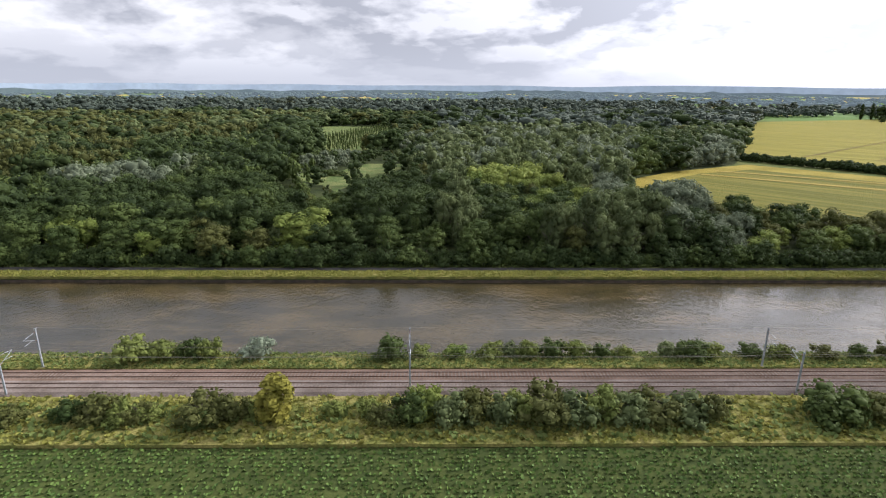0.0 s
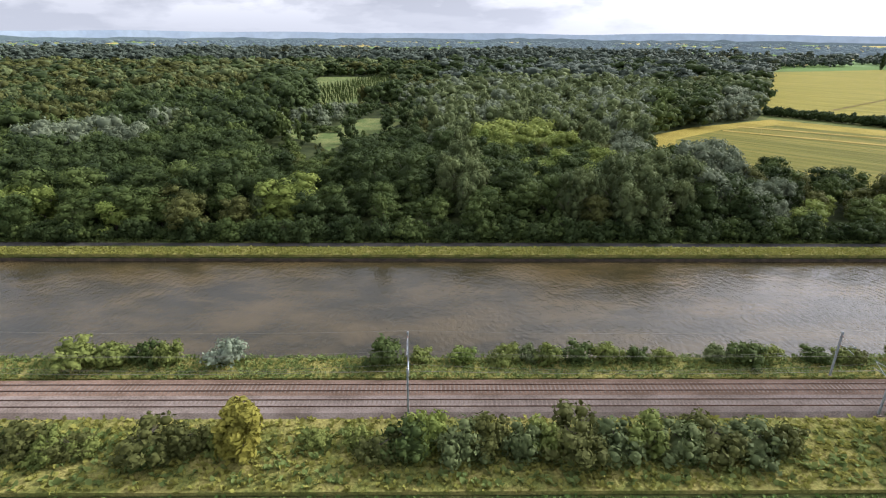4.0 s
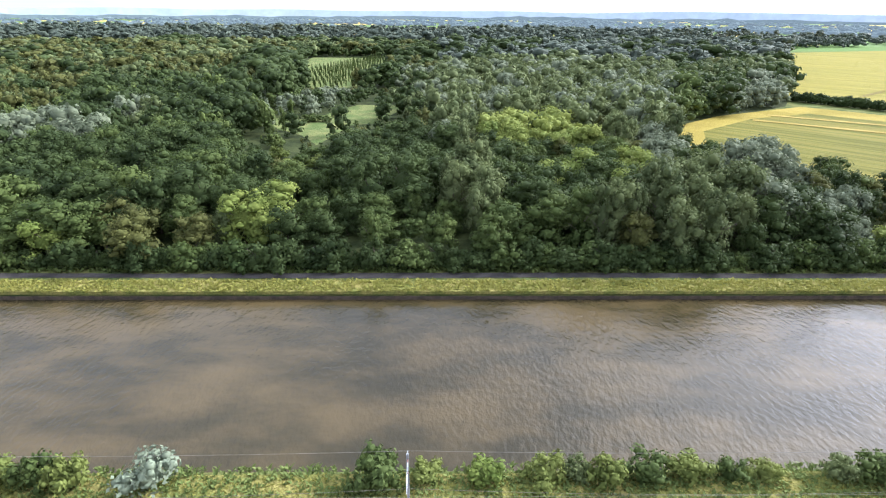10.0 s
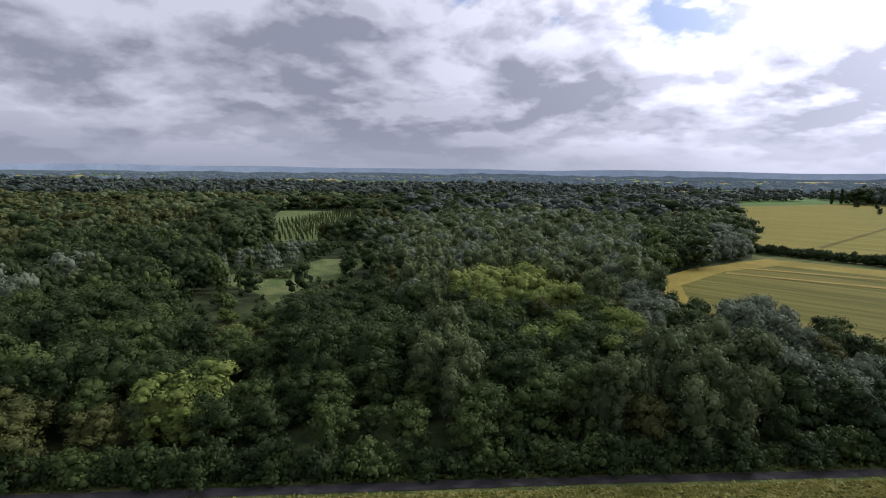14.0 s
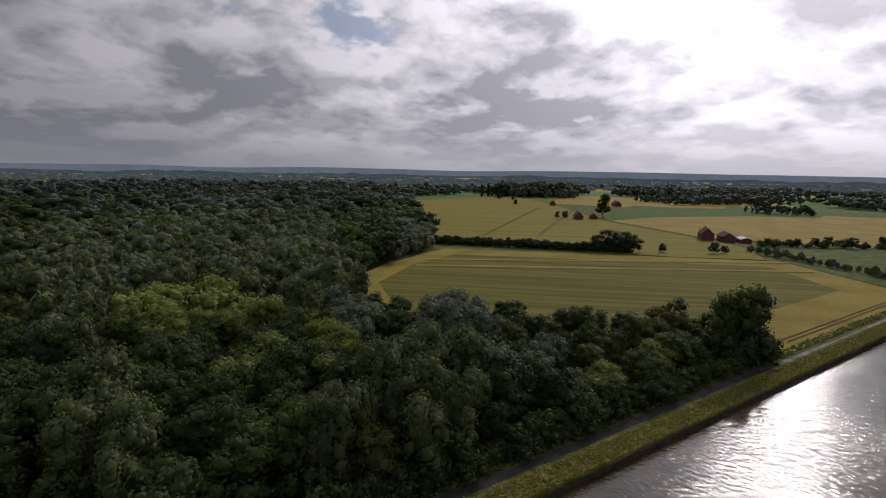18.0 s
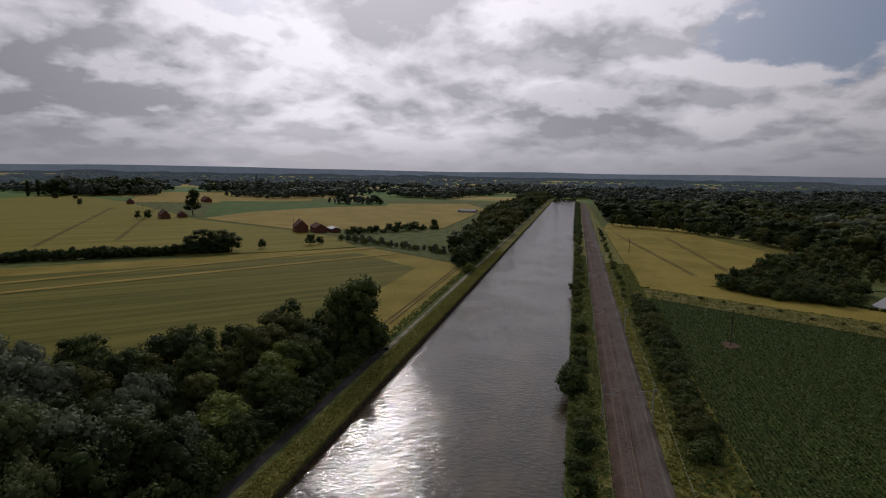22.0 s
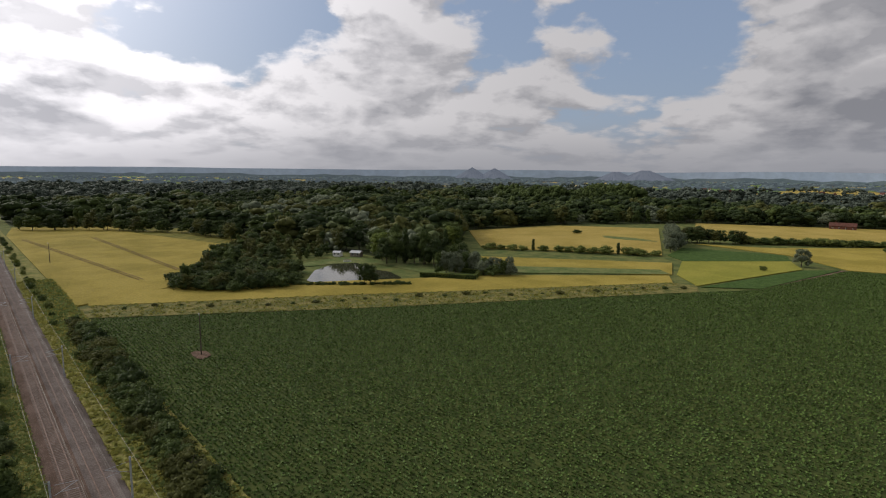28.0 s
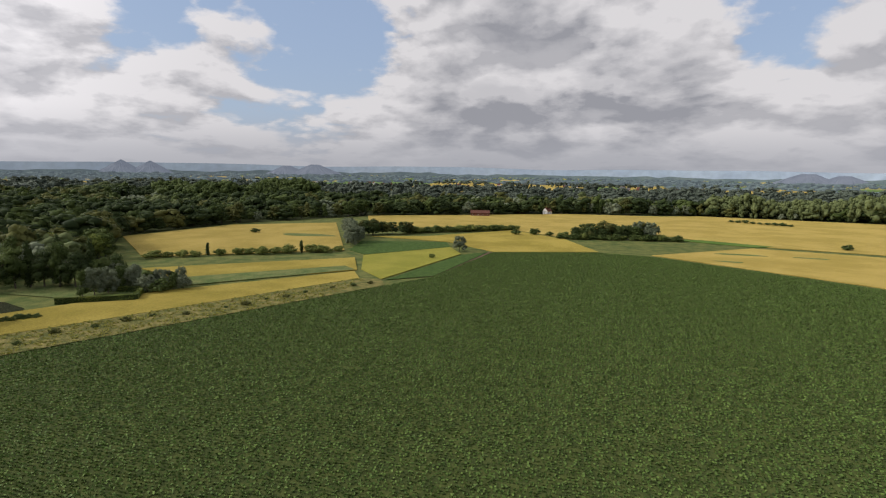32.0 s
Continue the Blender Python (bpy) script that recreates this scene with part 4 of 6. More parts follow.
# stands of the north wood: the kinds that grow there, their heights and the outline of each stand
STANDS = [
    ("lime lime lime ash", (12, 14), [(16, 262), (30, 278), (43, 272), (59, 251), (50, 214), (41, 220), (29, 227), (16, 226)]),
    ("willow", (12, 14), [(62, 220), (76, 241), (78, 227), (67, 200), (54, 196)]),
    ("willow willow oak", (13, 16), [(79, 197), (92, 209), (98, 203), (82, 164), (71, 159), (71, 173)]),
    ("poplar", (17, 19), [(45, 162), (52, 170), (64, 172), (70, 165), (60, 146), (50, 146), (40, 146)]),
    ("poplar poplar oak", (15, 17), [(32, 153), (38, 158), (40, 151), (34, 134), (28, 134)]),
    ("poplar", (16, 18.5), [(2, 176), (8, 190), (12, 176), (10, 153), (2, 153)]),
    ("ash ash oak aspen", (12, 14.5), [(12, 166), (37, 169), (26, 126), (8, 126)]),
    ("oak ash oak maple", (11, 14), [(16, 213), (59, 206), (47, 166), (12, 170)]),
    ("oak ash", (11, 14), [(68, 159), (83, 164), (64, 128), (53, 128)]),
    ("willow oak", (9, 11), [(86, 166), (97, 173), (99, 166), (84, 145), (74, 145)]),
    ("oak maple dull_oak", (5.5, 8), [(106, 174), (119, 156), (120, 143), (106, 131), (84, 143)]),
    ("oak", (13, 16), [(-34, 218), (-24, 225), (-4, 247), (4, 218), (3, 166), (-12, 166), (-26, 175)]),
    ("dark_shrub ash shrub", (4, 6.5), [(-67, 257), (-37, 241), (-30, 194), (-52, 204)]),
    ("ash oak aspen", (9, 12), [(-36, 173), (3, 182), (2, 129), (-26, 129)]),
    ("maple poplar", (11.5, 13), [(-49, 158), (-40, 167), (-32, 153), (-29, 141), (-43, 141)]),
    ("ash ash maple", (9.5, 12), [(-94, 158), (-76, 161), (-64, 151), (-53, 130), (-100, 130), (-125, 158)]),
    ("ash oak ash dull_oak", (9, 11.5), [(-68, 159), (-52, 166), (-40, 131), (-54, 131)]),
    ("willow", (13, 15.5), [(-170, 246), (-165, 260), (-144, 260), (-125, 254), (-110, 225), (-154, 225)]),
    ("willow poplar", (13, 15), [(-133, 274), (-132, 296), (-112, 282), (-102, 260), (-125, 259)]),
    ("oak oak oak ash", (13, 15.5), [(-202, 224), (-111, 228), (-101, 264), (-75, 247), (-57, 219), (-40, 164), (-46, 151), (-129, 151)]),
    ("oak ash oak", (15, 19), [(-129, 372), (-136, 433), (-80, 293), (-60, 230), (-71, 236), (-92, 273)]),
    ("oak", (17, 21), [(-133, 457), (-166, 646), (-100, 459), (-79, 351), (-98, 350)]),
    ("willow ash", (8, 11), [(-114, 383), (-100, 436), (-66, 322), (-76, 285)]),
    ("willow dark_shrub", (6, 9), [(-86, 378), (-70, 365), (-49, 378), (-38, 311), (-46, 294), (-63, 278)]),
    ("willow", (11, 14), [(-72, 394), (-72, 432), (-54, 405), (-44, 332), (-60, 331)]),
    ("willow poplar oak", (12, 15), [(-32, 414), (-26, 484), (6, 460), (3, 293), (-22, 293)]),
    ("oak", (10, 14), [(-38, 314), (-23, 337), (-4, 295), (-8, 272), (-30, 271)]),
    ("willow", (13, 16), [(162, 359), (218, 446), (235, 447), (206, 376), (155, 289), (129, 288)]),
    ("oak ash oak poplar", (15, 19), [(149, 401), (258, 543), (334, 588), (210, 384), (151, 335), (106, 246), (81, 226)]),
    ("poplar poplar poplar willow", (15, 18), [(-5, 349), (6, 502), (113, 558), (181, 481), (82, 229), (53, 223), (38, 245), (26, 251), (15, 239), (4, 207), (-4, 222)]),
    ("oak oak ash", (13, 17), [(-175, 307), (-185, 392), (-131, 394), (-82, 256), (-100, 256), (-134, 242)]),
    ("dull poplar oak dull", (12, 17), [(-934, 879), (-486, 928), (-281, 697), (-190, 647), (-105, 366), (-179, 380), (-177, 312), (-241, 243)]),
    ("poplar dull poplar oak", (13, 18), [(-2742, 5135), (606, 24060), (22, 955), (-143, 687), (-272, 677), (-472, 901)]),
    ("far oak far", (14, 20), [(195, 7769), (11449, 19288), (309, 546), (250, 528), (178, 473), (6, 495)]),
]
NEAR_DEPTH = 236.0


def stand_at(x, y):
    """The first stand whose outline holds the spot."""
    for kinds, heights, outline in STANDS:
        if inside([x], [y], outline)[0]:
            return kinds.split(), heights
    return ("oak", "ash", "dull", "oak"), (9, 12) if y < 260 else (11, 16)


def kept_low(x, y, h):
    """Low growth leaves the clearing and the young plantation open to the south."""
    bearing = x / (y - 37)
    if -0.36 < bearing < -0.17 and y < 270:
        h = min(h, max(2.5, 47 * (1 - (y - 15) / 247)))
    if -0.17 <= bearing < -0.05 and y < 300:
        h = min(h, max(4.0, 47 * (1 - (y - 20) / 280)))
    if -0.25 < bearing < -0.05 and 350 < y < 420:
        h = min(h, max(4.0, 47 * (1 - (y - 15) / 415) + 1))
    return h


# the wood on the far bank: its first rows as single trees
MARKED = [
    ("golden_tree", -137.5, 211.8, 9.5, 1.9), ("golden_tree", -102.9, 164.6, 7.5, 1.9), ("maple", -37.4, 164.1, 13, 1.25), ("maple", -43.3, 159, 12, 1.3), ("aspen", -39.6, 161.8, 12, 1.5), ("ash", -82.9, 154, 12.5, 1.5),
    ("ash", -75.9, 153.1, 11.5, 1.3), ("dull_oak", -70.4, 159.1, 11, 1.3), ("ash", -57.1, 160.8, 10.5, 1.2), ("oak", -23.6, 218, 15, 1.25), ("oak", -27.6, 213.6, 14, 1.2), ("oak", -6.7, 237.8, 15.5, 1.25),
    ("oak", -15.4, 231.4, 14, 1.1), ("aspen", -30.9, 203.8, 9, 1), ("golden_tree", -5.4, 201.8, 5.5, 1.8), ("dark_shrub", -61.6, 253, 6.5, 1.2), ("dark_shrub", -58.7, 306.4, 4.5, 1.8), ("dark_shrub", -52, 306.1, 3.5, 1.6),
    ("poplar", 5.7, 178, 18.5, 1.2), ("poplar", 9.6, 179.8, 19, 1.2), ("poplar", 2.8, 176.8, 17, 1.1), ("poplar", 36.7, 154.8, 16.5, 1.2), ("poplar", 32.9, 152.9, 15.5, 1.1), ("poplar", 40.3, 154.7, 15, 1.1),
    ("poplar", 47.4, 164.1, 18, 1.15), ("poplar", 51.8, 167.2, 18.5, 1.15), ("poplar", 54.5, 165.3, 18, 1.15), ("poplar", 58.5, 166.9, 19, 1.2), ("poplar", 61.2, 164.6, 19.5, 1.2), ("poplar", 64.4, 163.4, 19.5, 1.2),
    ("poplar", 67.7, 163.3, 19, 1.2), ("willow", 81, 191.5, 17, 1.05), ("willow", 88.3, 194.8, 17, 1.05), ("willow", 92.9, 194.4, 15, 1), ("willow", 91.7, 183.3, 13, 1), ("willow", 72.5, 232, 14.5, 1.1),
    ("willow", 79, 236.2, 12, 1), ("willow", 69.1, 235.5, 11.5, 1), ("willow", 97.3, 169.8, 10.5, 1.15), ("willow", 90.7, 166.2, 10.5, 1.1), ("dull_oak", 61.4, 255.5, 12, 0.55), ("maple", 94.2, 151.3, 9, 1.3),
    ("oak", 70.7, 156.1, 14, 1.2), ("oak", 76.6, 156, 13, 1.2), ("aspen", 146.2, 147.6, 20, 1.35), ("aspen", 150.4, 148.1, 18.5, 1.3), ("aspen", 143, 150.5, 18, 1.2), ("maple", 124.1, 156.1, 9.5, 1.2),
    ("maple", 117.9, 154.1, 9.5, 1.2), ("ash", 131, 152, 8.5, 1.2), ("ash", 110, 152, 9.5, 1.2),
]
NEAR_BLOCK = [(-132.1, 147.5), (166, 147.5), (157, 167.2), (117.7, 193), (89.3, 225.4), (84, NEAR_DEPTH), (-129.5, NEAR_DEPTH)]
SINGLE = {"lime": "maple", "dull": "dull_oak", "far": "oak"}
taken = []
for kind, x, y, h, w in MARKED:
    plant(kind, x, y, h, 0.0, spread=w, group="trees of the north wood")
    taken.append((x, y, h * 0.24))
gx, gy = scatter(NEAR_BLOCK, 7.8, 11, (GLADE, CLEARING), 0.34)
for x, y in zip(gx, gy):
    if any((x - a) ** 2 + (y - b) ** 2 < r * r for a, b, r in taken):
        continue
    rng = random.Random(int(x * 13 + y * 7))
    kinds, (low, high) = stand_at(x, y)
    kind = rng.choice(kinds)
    h = rng.uniform(low, high) * rng.choice((0.8, 0.92, 1.0, 1.0, 1.06))
    h = kept_low(x, y, h)
    kind = kind if h > 4.5 else "dark_shrub"
    plant(SINGLE.get(kind, kind), x, y, h, 0.0, spread=rng.uniform(1.0, 1.3) * (1.25 if "shrub" in kind else 1.0), group="trees of the north wood")

# low growth along the foot of the wood, in dark leaf standing in for shade
for k in range(128):
    x = -140 + k * 2.35 + random.uniform(-0.8, 0.8)
    plant(random.choice(["foot_bush", "foot_bush", "foot_bush", "dark_shrub"]), x, 145.6 + random.uniform(-0.4, 1.6), random.uniform(3.5, 7.0), 0.2, spread=random.uniform(0.8, 1.15),
          group="bushes along the foot of the wood")

# further back the wood is one mass
MID = [(-420, 146.6), (-134, 146.6), (-131.3, 222.7), (91.3, 226.5), (83.3, 240.1), (103.6, 295.9), (196, 361), (217.8, 395), (240.6, 435.5), (-370.7, 409.6)]
WOOD_RULES = [(-0.02, "oak"), (0.12, "ash"), (0.22, "poplar"), (0.30, "dull"), (0.36, "lime"), (0.44, "poplar"), (9, "willow")]
LEAF_OF = dict(oak="leaf_oak", ash="leaf_ash", poplar="leaf_poplar", willow="leaf_willow", lime="leaf_lime", dull="leaf_brown", far="leaf_far_haze")
HABITS = dict(oak=("round",), ash=("round", "tall"), poplar=("tall", "round"), willow=("willow",), lime=("round",), dull=("round", "tall"), far=("round", "tall"))


def stand(name, outline, step, seed, rules, heights, count, size, holes=(), label="", core=0.82, lobes=14, wide=1.0, ragged=0.35):
    x, y = scatter(outline, step, seed, holes)
    rng = random.Random(seed)
    for kind, spots in sort_species(x, y, rules, seed).items():
        rows = [(a, b, (1.0 + 0.40 * noise.noise(Vector((a * 0.03, b * 0.03, 9.0))) + 0.45 * noise.noise(Vector((a * 0.009, b * 0.009, 3.0)))) * rng.uniform(*heights) * (0.85 if kind == "willow" else 1.0) * (0.45 if 215 < b < 262 and -0.36 < a / (b - 44) < -0.15 else 1.0)) for a, b in spots]
        woodland(name, rows, HABITS[kind], count, size, label or f"dense mass of {kind} crowns in summer leaf", LEAF_OF[kind], core, lobes=lobes, wide=wide, ragged=ragged)


def zoned_wood(outline, step, seed, holes, count, size, core, lobes, label):
    """A wood whose kinds follow the stands, one mesh for each kind."""
    rng = random.Random(seed)
    spots = {}
    for a, b in zip(*scatter(outline, step, seed, holes)):
        kinds, (low, high) = stand_at(a, b)
        kind = rng.choice(kinds)
        kind = {"maple": "lime", "aspen": "ash", "dull_oak": "dull", "shrub": "ash", "dark_shrub": "oak"}.get(kind, kind)
        swell = 1.0 + 0.22 * noise.noise(Vector((a * 0.03, b * 0.03, 9.0)))
        spots.setdefault(kind, []).append((float(a), float(b), kept_low(a, b, rng.uniform(low, high) * swell * rng.choice((0.82, 0.94, 1.0, 1.06)))))
    for kind, rows in spots.items():
        woodland("woodland", rows, HABITS[kind], count, size, label, LEAF_OF[kind], core, lobes=lobes, wide=step / 8.5)


MID = [(-420, 146.6), (-134, 146.6), (-131.3, NEAR_DEPTH + 4), (84, NEAR_DEPTH + 4), (83.3, 240.1), (103.6, 295.9), (196, 361), (-380, 361)]
zoned_wood(MID, 8.6, 21, (CLEARING, GLADE), 185, 0.047, 0.74, 12, "dense mixed woodland canopy in summer leaf")
zoned_wood([(-380, 361), (196, 361), (217.8, 395), (270, 490), (-420, 490)], 10.5, 25, (CLEARING, PLANTATION), 110, 0.060, 0.84, 9, "dense mixed woodland canopy in summer leaf")
BACK = [(-900, 490), (270, 490), (348.8, 629.1), (476.3, 836.1), (514.1, 885.2), (496.7, 925.2), (-716.8, 805.8)]
zoned_wood(BACK, 14.5, 22, (PLANTATION,), 50, 0.085, 0.94, 8, "distant mixed woodland canopy")
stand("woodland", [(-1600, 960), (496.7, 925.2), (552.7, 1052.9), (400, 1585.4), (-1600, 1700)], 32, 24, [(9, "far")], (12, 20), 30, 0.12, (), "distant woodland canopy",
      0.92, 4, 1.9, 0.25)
stand("woodland", [(-1300, 200), (-420, 146.6), (-370.7, 409.6), (-900, 490), (-1300, 490)], 16, 23, WOOD_RULES, (11, 17), 44, 0.10, (), "distant mixed woodland canopy", 0.9, 6, 1.25, 0.25)

# young poplars in rows
rows = []
px, py = [p[0] for p in PLANTATION], [p[1] for p in PLANTATION]
for x in np.arange(min(px), max(px), 7.5):
    for y in np.arange(min(py), max(py), 7.5):
        u, v = x + 0.25 * (y - min(py)) + random.uniform(-0.5, 0.5), y + random.uniform(-0.5, 0.5)
        if inside([u], [v], PLANTATION)[0]:
            rows.append((u, v, random.uniform(4.5, 6.5)))
woodland("young_poplars", rows, ("column",), 60, 0.07, "rows of young poplars in a plantation", "leaf_ash")

# belt along the canal to the east
stand("tree_belt", EAST_BELT, 8.5, 31, [(-0.1, "oak"), (0.2, "ash"), (9, "dull")], (9, 15), 190, 0.05, (), "dense belt of trees along the towpath")
plant("shrub", 270.1, 142.1, 6.0, 0.3, spread=1.0)
for k in range(8):
    plant("oak", 281 + k * 5.5, 147.5 + random.uniform(-1, 3), random.uniform(8, 12), 0, spread=1.1, group="trees along the towpath")

# hedge behind the first wheat field
hedge_rows = [(212.9 + 77.5 * t + random.uniform(-1, 1), 381.5 + -94.8 * t + random.uniform(-1, 1), random.uniform(5.0, 7.0)) for t in np.linspace(0, 1, 60)]
woodland("field_hedge", hedge_rows, ("bush",), 160, 0.10, "dark dense field hedge between wheat fields", "leaf_oak")
for x, y, h in ((288.1, 290.4, 15.0), (283.6, 296.8, 14.0), (293.4, 285.7, 13.0), (279.0, 301.0, 11.0)):
    plant("oak", x, y, h, 0, spread=1.3, group="trees in the hedge")
plant("oak", 310.7, 276.6, 7.0, 0, spread=1.1)
plant("oak", 334.3, 256.9, 7.5, 0, spread=1.3)
plant("oak", 341.8, 254.1, 6.0, 0, spread=1.2)
plant("oak", 501, 472.1, 27.0, 0, spread=0.95, label="large round solitary oak beside the farmhouse")
for x, y, h in ((447.3, 478.6, 9), (444.3, 487, 8), (642.9, 805.5, 12), (657.1, 785.6, 9), (564.3, 680, 9)):
    plant("oak", x, y, h, 0, spread=1.1)
# scrub meadow and its rows of trees
for k in range(26):
    t = k / 25
    plant("willow" if k % 3 else "shrub", 363.4 + -36.4 * t + random.uniform(-2, 2), 247.6 + -81.8 * t + random.uniform(-2, 2), random.uniform(3.5, 6), 0, spread=0.9, group="bushes along the meadow")
for k in range(17):
    t = k / 16
    plant("oak" if k % 2 else "dark_shrub", 396.3 + 70.8 * t + random.uniform(-4, 4), 257.7 + -52.9 * t + random.uniform(-4, 4), random.uniform(4, 8.5), 0, spread=1.35, group="trees along the meadow")

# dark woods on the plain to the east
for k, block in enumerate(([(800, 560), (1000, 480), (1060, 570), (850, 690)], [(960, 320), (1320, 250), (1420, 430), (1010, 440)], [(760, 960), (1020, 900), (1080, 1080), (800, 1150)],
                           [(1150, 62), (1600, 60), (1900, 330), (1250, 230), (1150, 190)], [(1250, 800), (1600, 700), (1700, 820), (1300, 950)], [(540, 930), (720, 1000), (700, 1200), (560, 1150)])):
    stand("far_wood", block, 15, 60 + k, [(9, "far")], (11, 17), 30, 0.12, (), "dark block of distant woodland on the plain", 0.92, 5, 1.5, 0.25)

for k, (block, low, high) in enumerate((([(717, 902), (802, 767), (970, 916), (867, 1054)], 20, 25), ([(723, 425), (754, 361), (800, 380), (765, 450)], 11, 14), ([(982, 800), (1108, 730), (1180, 800), (1040, 880)], 14, 18),
                                        ([(1010, 660), (1150, 560), (1230, 620), (1060, 740)], 12, 16))):
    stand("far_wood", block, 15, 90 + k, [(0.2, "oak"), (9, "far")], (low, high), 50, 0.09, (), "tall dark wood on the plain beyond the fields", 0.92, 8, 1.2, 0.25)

# woods to the south-east
SOUTH_RULES = [(-0.05, "oak"), (0.12, "ash"), (0.26, "dull"), (0.38, "poplar"), (9, "willow")]
SOUTH_POND = [(590, -450), (650, -436), (712, -560), (676, -590), (620, -530)]
TALL_BLOCK = [(560, -505), (625, -535), (545, -735), (440, -645)]
stand("woodland", [(420.3, -59.1), (473.3, -61.6), (555.4, -11.9), (601.4, 62.2), (828.4, 62.2), (888, -662.5), (-300, -700), (-226.9, -570.7), (-61.9, -601.1), (84.3, -570), (182.5, -507.7), (279.2, -450.6),
                   (349.1, -328.3), (367, -219.5), (292.3, -136), (275.1, -98.7), (295.5, -80.4), (327.8, -73.9)], 16.0, 41, SOUTH_RULES, (11, 18), 90, 0.075, (SOUTH_POND, TALL_BLOCK),
      "wide mixed woodland south of the railway", 0.93, 14, 1.45, 0.26)
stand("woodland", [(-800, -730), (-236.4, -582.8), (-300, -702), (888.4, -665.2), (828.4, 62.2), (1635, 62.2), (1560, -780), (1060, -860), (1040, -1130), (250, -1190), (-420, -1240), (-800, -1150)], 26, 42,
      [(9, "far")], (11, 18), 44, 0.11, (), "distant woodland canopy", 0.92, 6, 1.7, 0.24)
stand("poplar_wood", TALL_BLOCK, 9, 45, [(9, "ash")], (22, 26), 90, 0.06, (), "tall even poplar wood above the southern trees", 0.9, 14, 1.0, 0.25)
# the wood's front rows: large rounded trees with foliage to the ground
FRONT = [(-61.9, -603), (84.3, -572), (183.5, -510), (281.5, -453), (352, -330), (370, -219.5), (294, -134)]
rng = random.Random(77)
for a, b in zip(FRONT, FRONT[1:]):
    n = int(math.hypot(b[0] - a[0], b[1] - a[1]) / 8.0)
    for k in range(n):
        t = (k + rng.random()) / n
        x, y = a[0] + (b[0] - a[0]) * t + rng.uniform(-2, 5), a[1] + (b[1] - a[1]) * t - rng.uniform(0, 7)
        v = noise.noise(Vector((x * 0.012, y * 0.012, 1.5))) + rng.uniform(-0.35, 0.35)
        kind = "oak" if v < 0.0 else "ash" if v < 0.2 else "dull_oak" if v < 0.35 else "willow" if v < 0.42 else "aspen"
        plant(kind, x, y, rng.uniform(9, 17) * (1 + 0.3 * noise.noise(Vector((x * 0.02, y * 0.02, 6.0)))), 0, spread=rng.uniform(1.0, 1.35), group="front trees of the south wood")
# tall trees behind the pond
for k in range(34):
    x, y = rng.uniform(272, 345), rng.uniform(-138, -70)
    if inside([x], [y], POND)[0] or x + y * 0.2 < 262:
        continue
    plant(rng.choice(["oak", "ash", "maple", "oak", "dull_oak", "aspen"]), x, y, rng.uniform(10, 18), 0, spread=rng.uniform(1.0, 1.3), group="tall trees behind the pond")
stand("poplar_wood", [(-500, -645), (-227, -573.4), (-70.7, -606.2), (-96.5, -654.2), (-500, -720)], 10, 43, [(9, "poplar")], (19, 24), 90, 0.07, (), "tall even poplar wood behind the wheat", 0.9, 14, 1.0, 0.25)
stand("pond_scrub", POND_SCRUB, 7.0, 44, [(-0.1, "oak"), (0.15, "ash"), (9, "dull")], (5, 10), 220, 0.06, (), "dense scrub around the pond")
for x, y, h, kind in ((230.6, -31.7, 9.5, "oak"), (230.1, -34.2, 8.5, "oak"), (282, 13.7, 7.0, "shrub"), (273.5, -11.1, 7.5, "ash"), (259.7, -12.2, 3.5, "lime_shrub"), (271.8, -97.6, 19, "column_poplar"),
                      (255.8, -99, 18, "column_poplar"), (277.9, -73.9, 16, "maple"), (286.8, -78.3, 17, "ash")):
    plant(kind, x, y, h, 0.1, spread=1.0)
for k in range(22):
    t = k / 21
    plant("willow" if k % 3 else "ash", 259.4 + -46.7 * t + random.uniform(-4, 4), -87.6 + -10 * t + random.uniform(-4, 4), random.uniform(5, 10), 0, spread=0.85, group="willows beside the pond")
for k in range(26):
    t = k / 25
    plant("dark_shrub", 247.7 + -27.9 * t + random.uniform(-0.8, 0.8), -8.3 + -37.1 * t + random.uniform(-0.8, 0.8), random.uniform(1.3, 2.2), 0.1, spread=1.5, group="low hedge before the pond")
# dense scrub between the wheat and the pond
SCRUB = [(275.5, 31.6), (300.6, 17.6), (315.2, -5.4), (306.8, -22.2), (281.2, -27.3), (245.0, -7.0), (249.3, 14.4), (263.7, 30.7)]
for x, y in zip(*scatter(SCRUB, 4.6, 52)):
    r = random.Random(int(x * 17 + y * 5))
    plant(r.choice(["dark_shrub", "oak", "ash", "foot_bush", "dull_oak"]), x, y, r.uniform(4.0, 7.0), 0.1, spread=r.uniform(1.1, 1.5), group="scrub beside the pond")
# trees round the garden behind the pond
for kind, x, y, h in (("aspen", 230.2, -71.6, 10), ("willow", 228.9, -75.6, 11), ("willow", 227.3, -80, 10.5), ("aspen", 225.8, -84.3, 9.5), ("willow", 224.2, -88.8, 10), ("willow", 216.2, -87.1, 7),
                      ("dark_shrub", 211.5, -88.6, 6), ("aspen", 208.6, -92.3, 6.5), ("willow", 206.5, -95, 5.5), ("oak", 267.9, -69.4, 16), ("ash", 266.1, -74.5, 17), ("column_poplar", 263.3, -78.2, 19),
                      ("oak", 259.2, -80.6, 17), ("aspen", 253.6, -82.3, 18), ("oak", 247.8, -84.2, 16), ("column_poplar", 244.7, -88.2, 15), ("ash", 239.8, -89.1, 12), ("oak", 239.6, -94.7, 14),):
    plant(kind, x, y, h, 0.1, spread=1.0 if h > 8 else 1.3, group="trees beyond the pond")
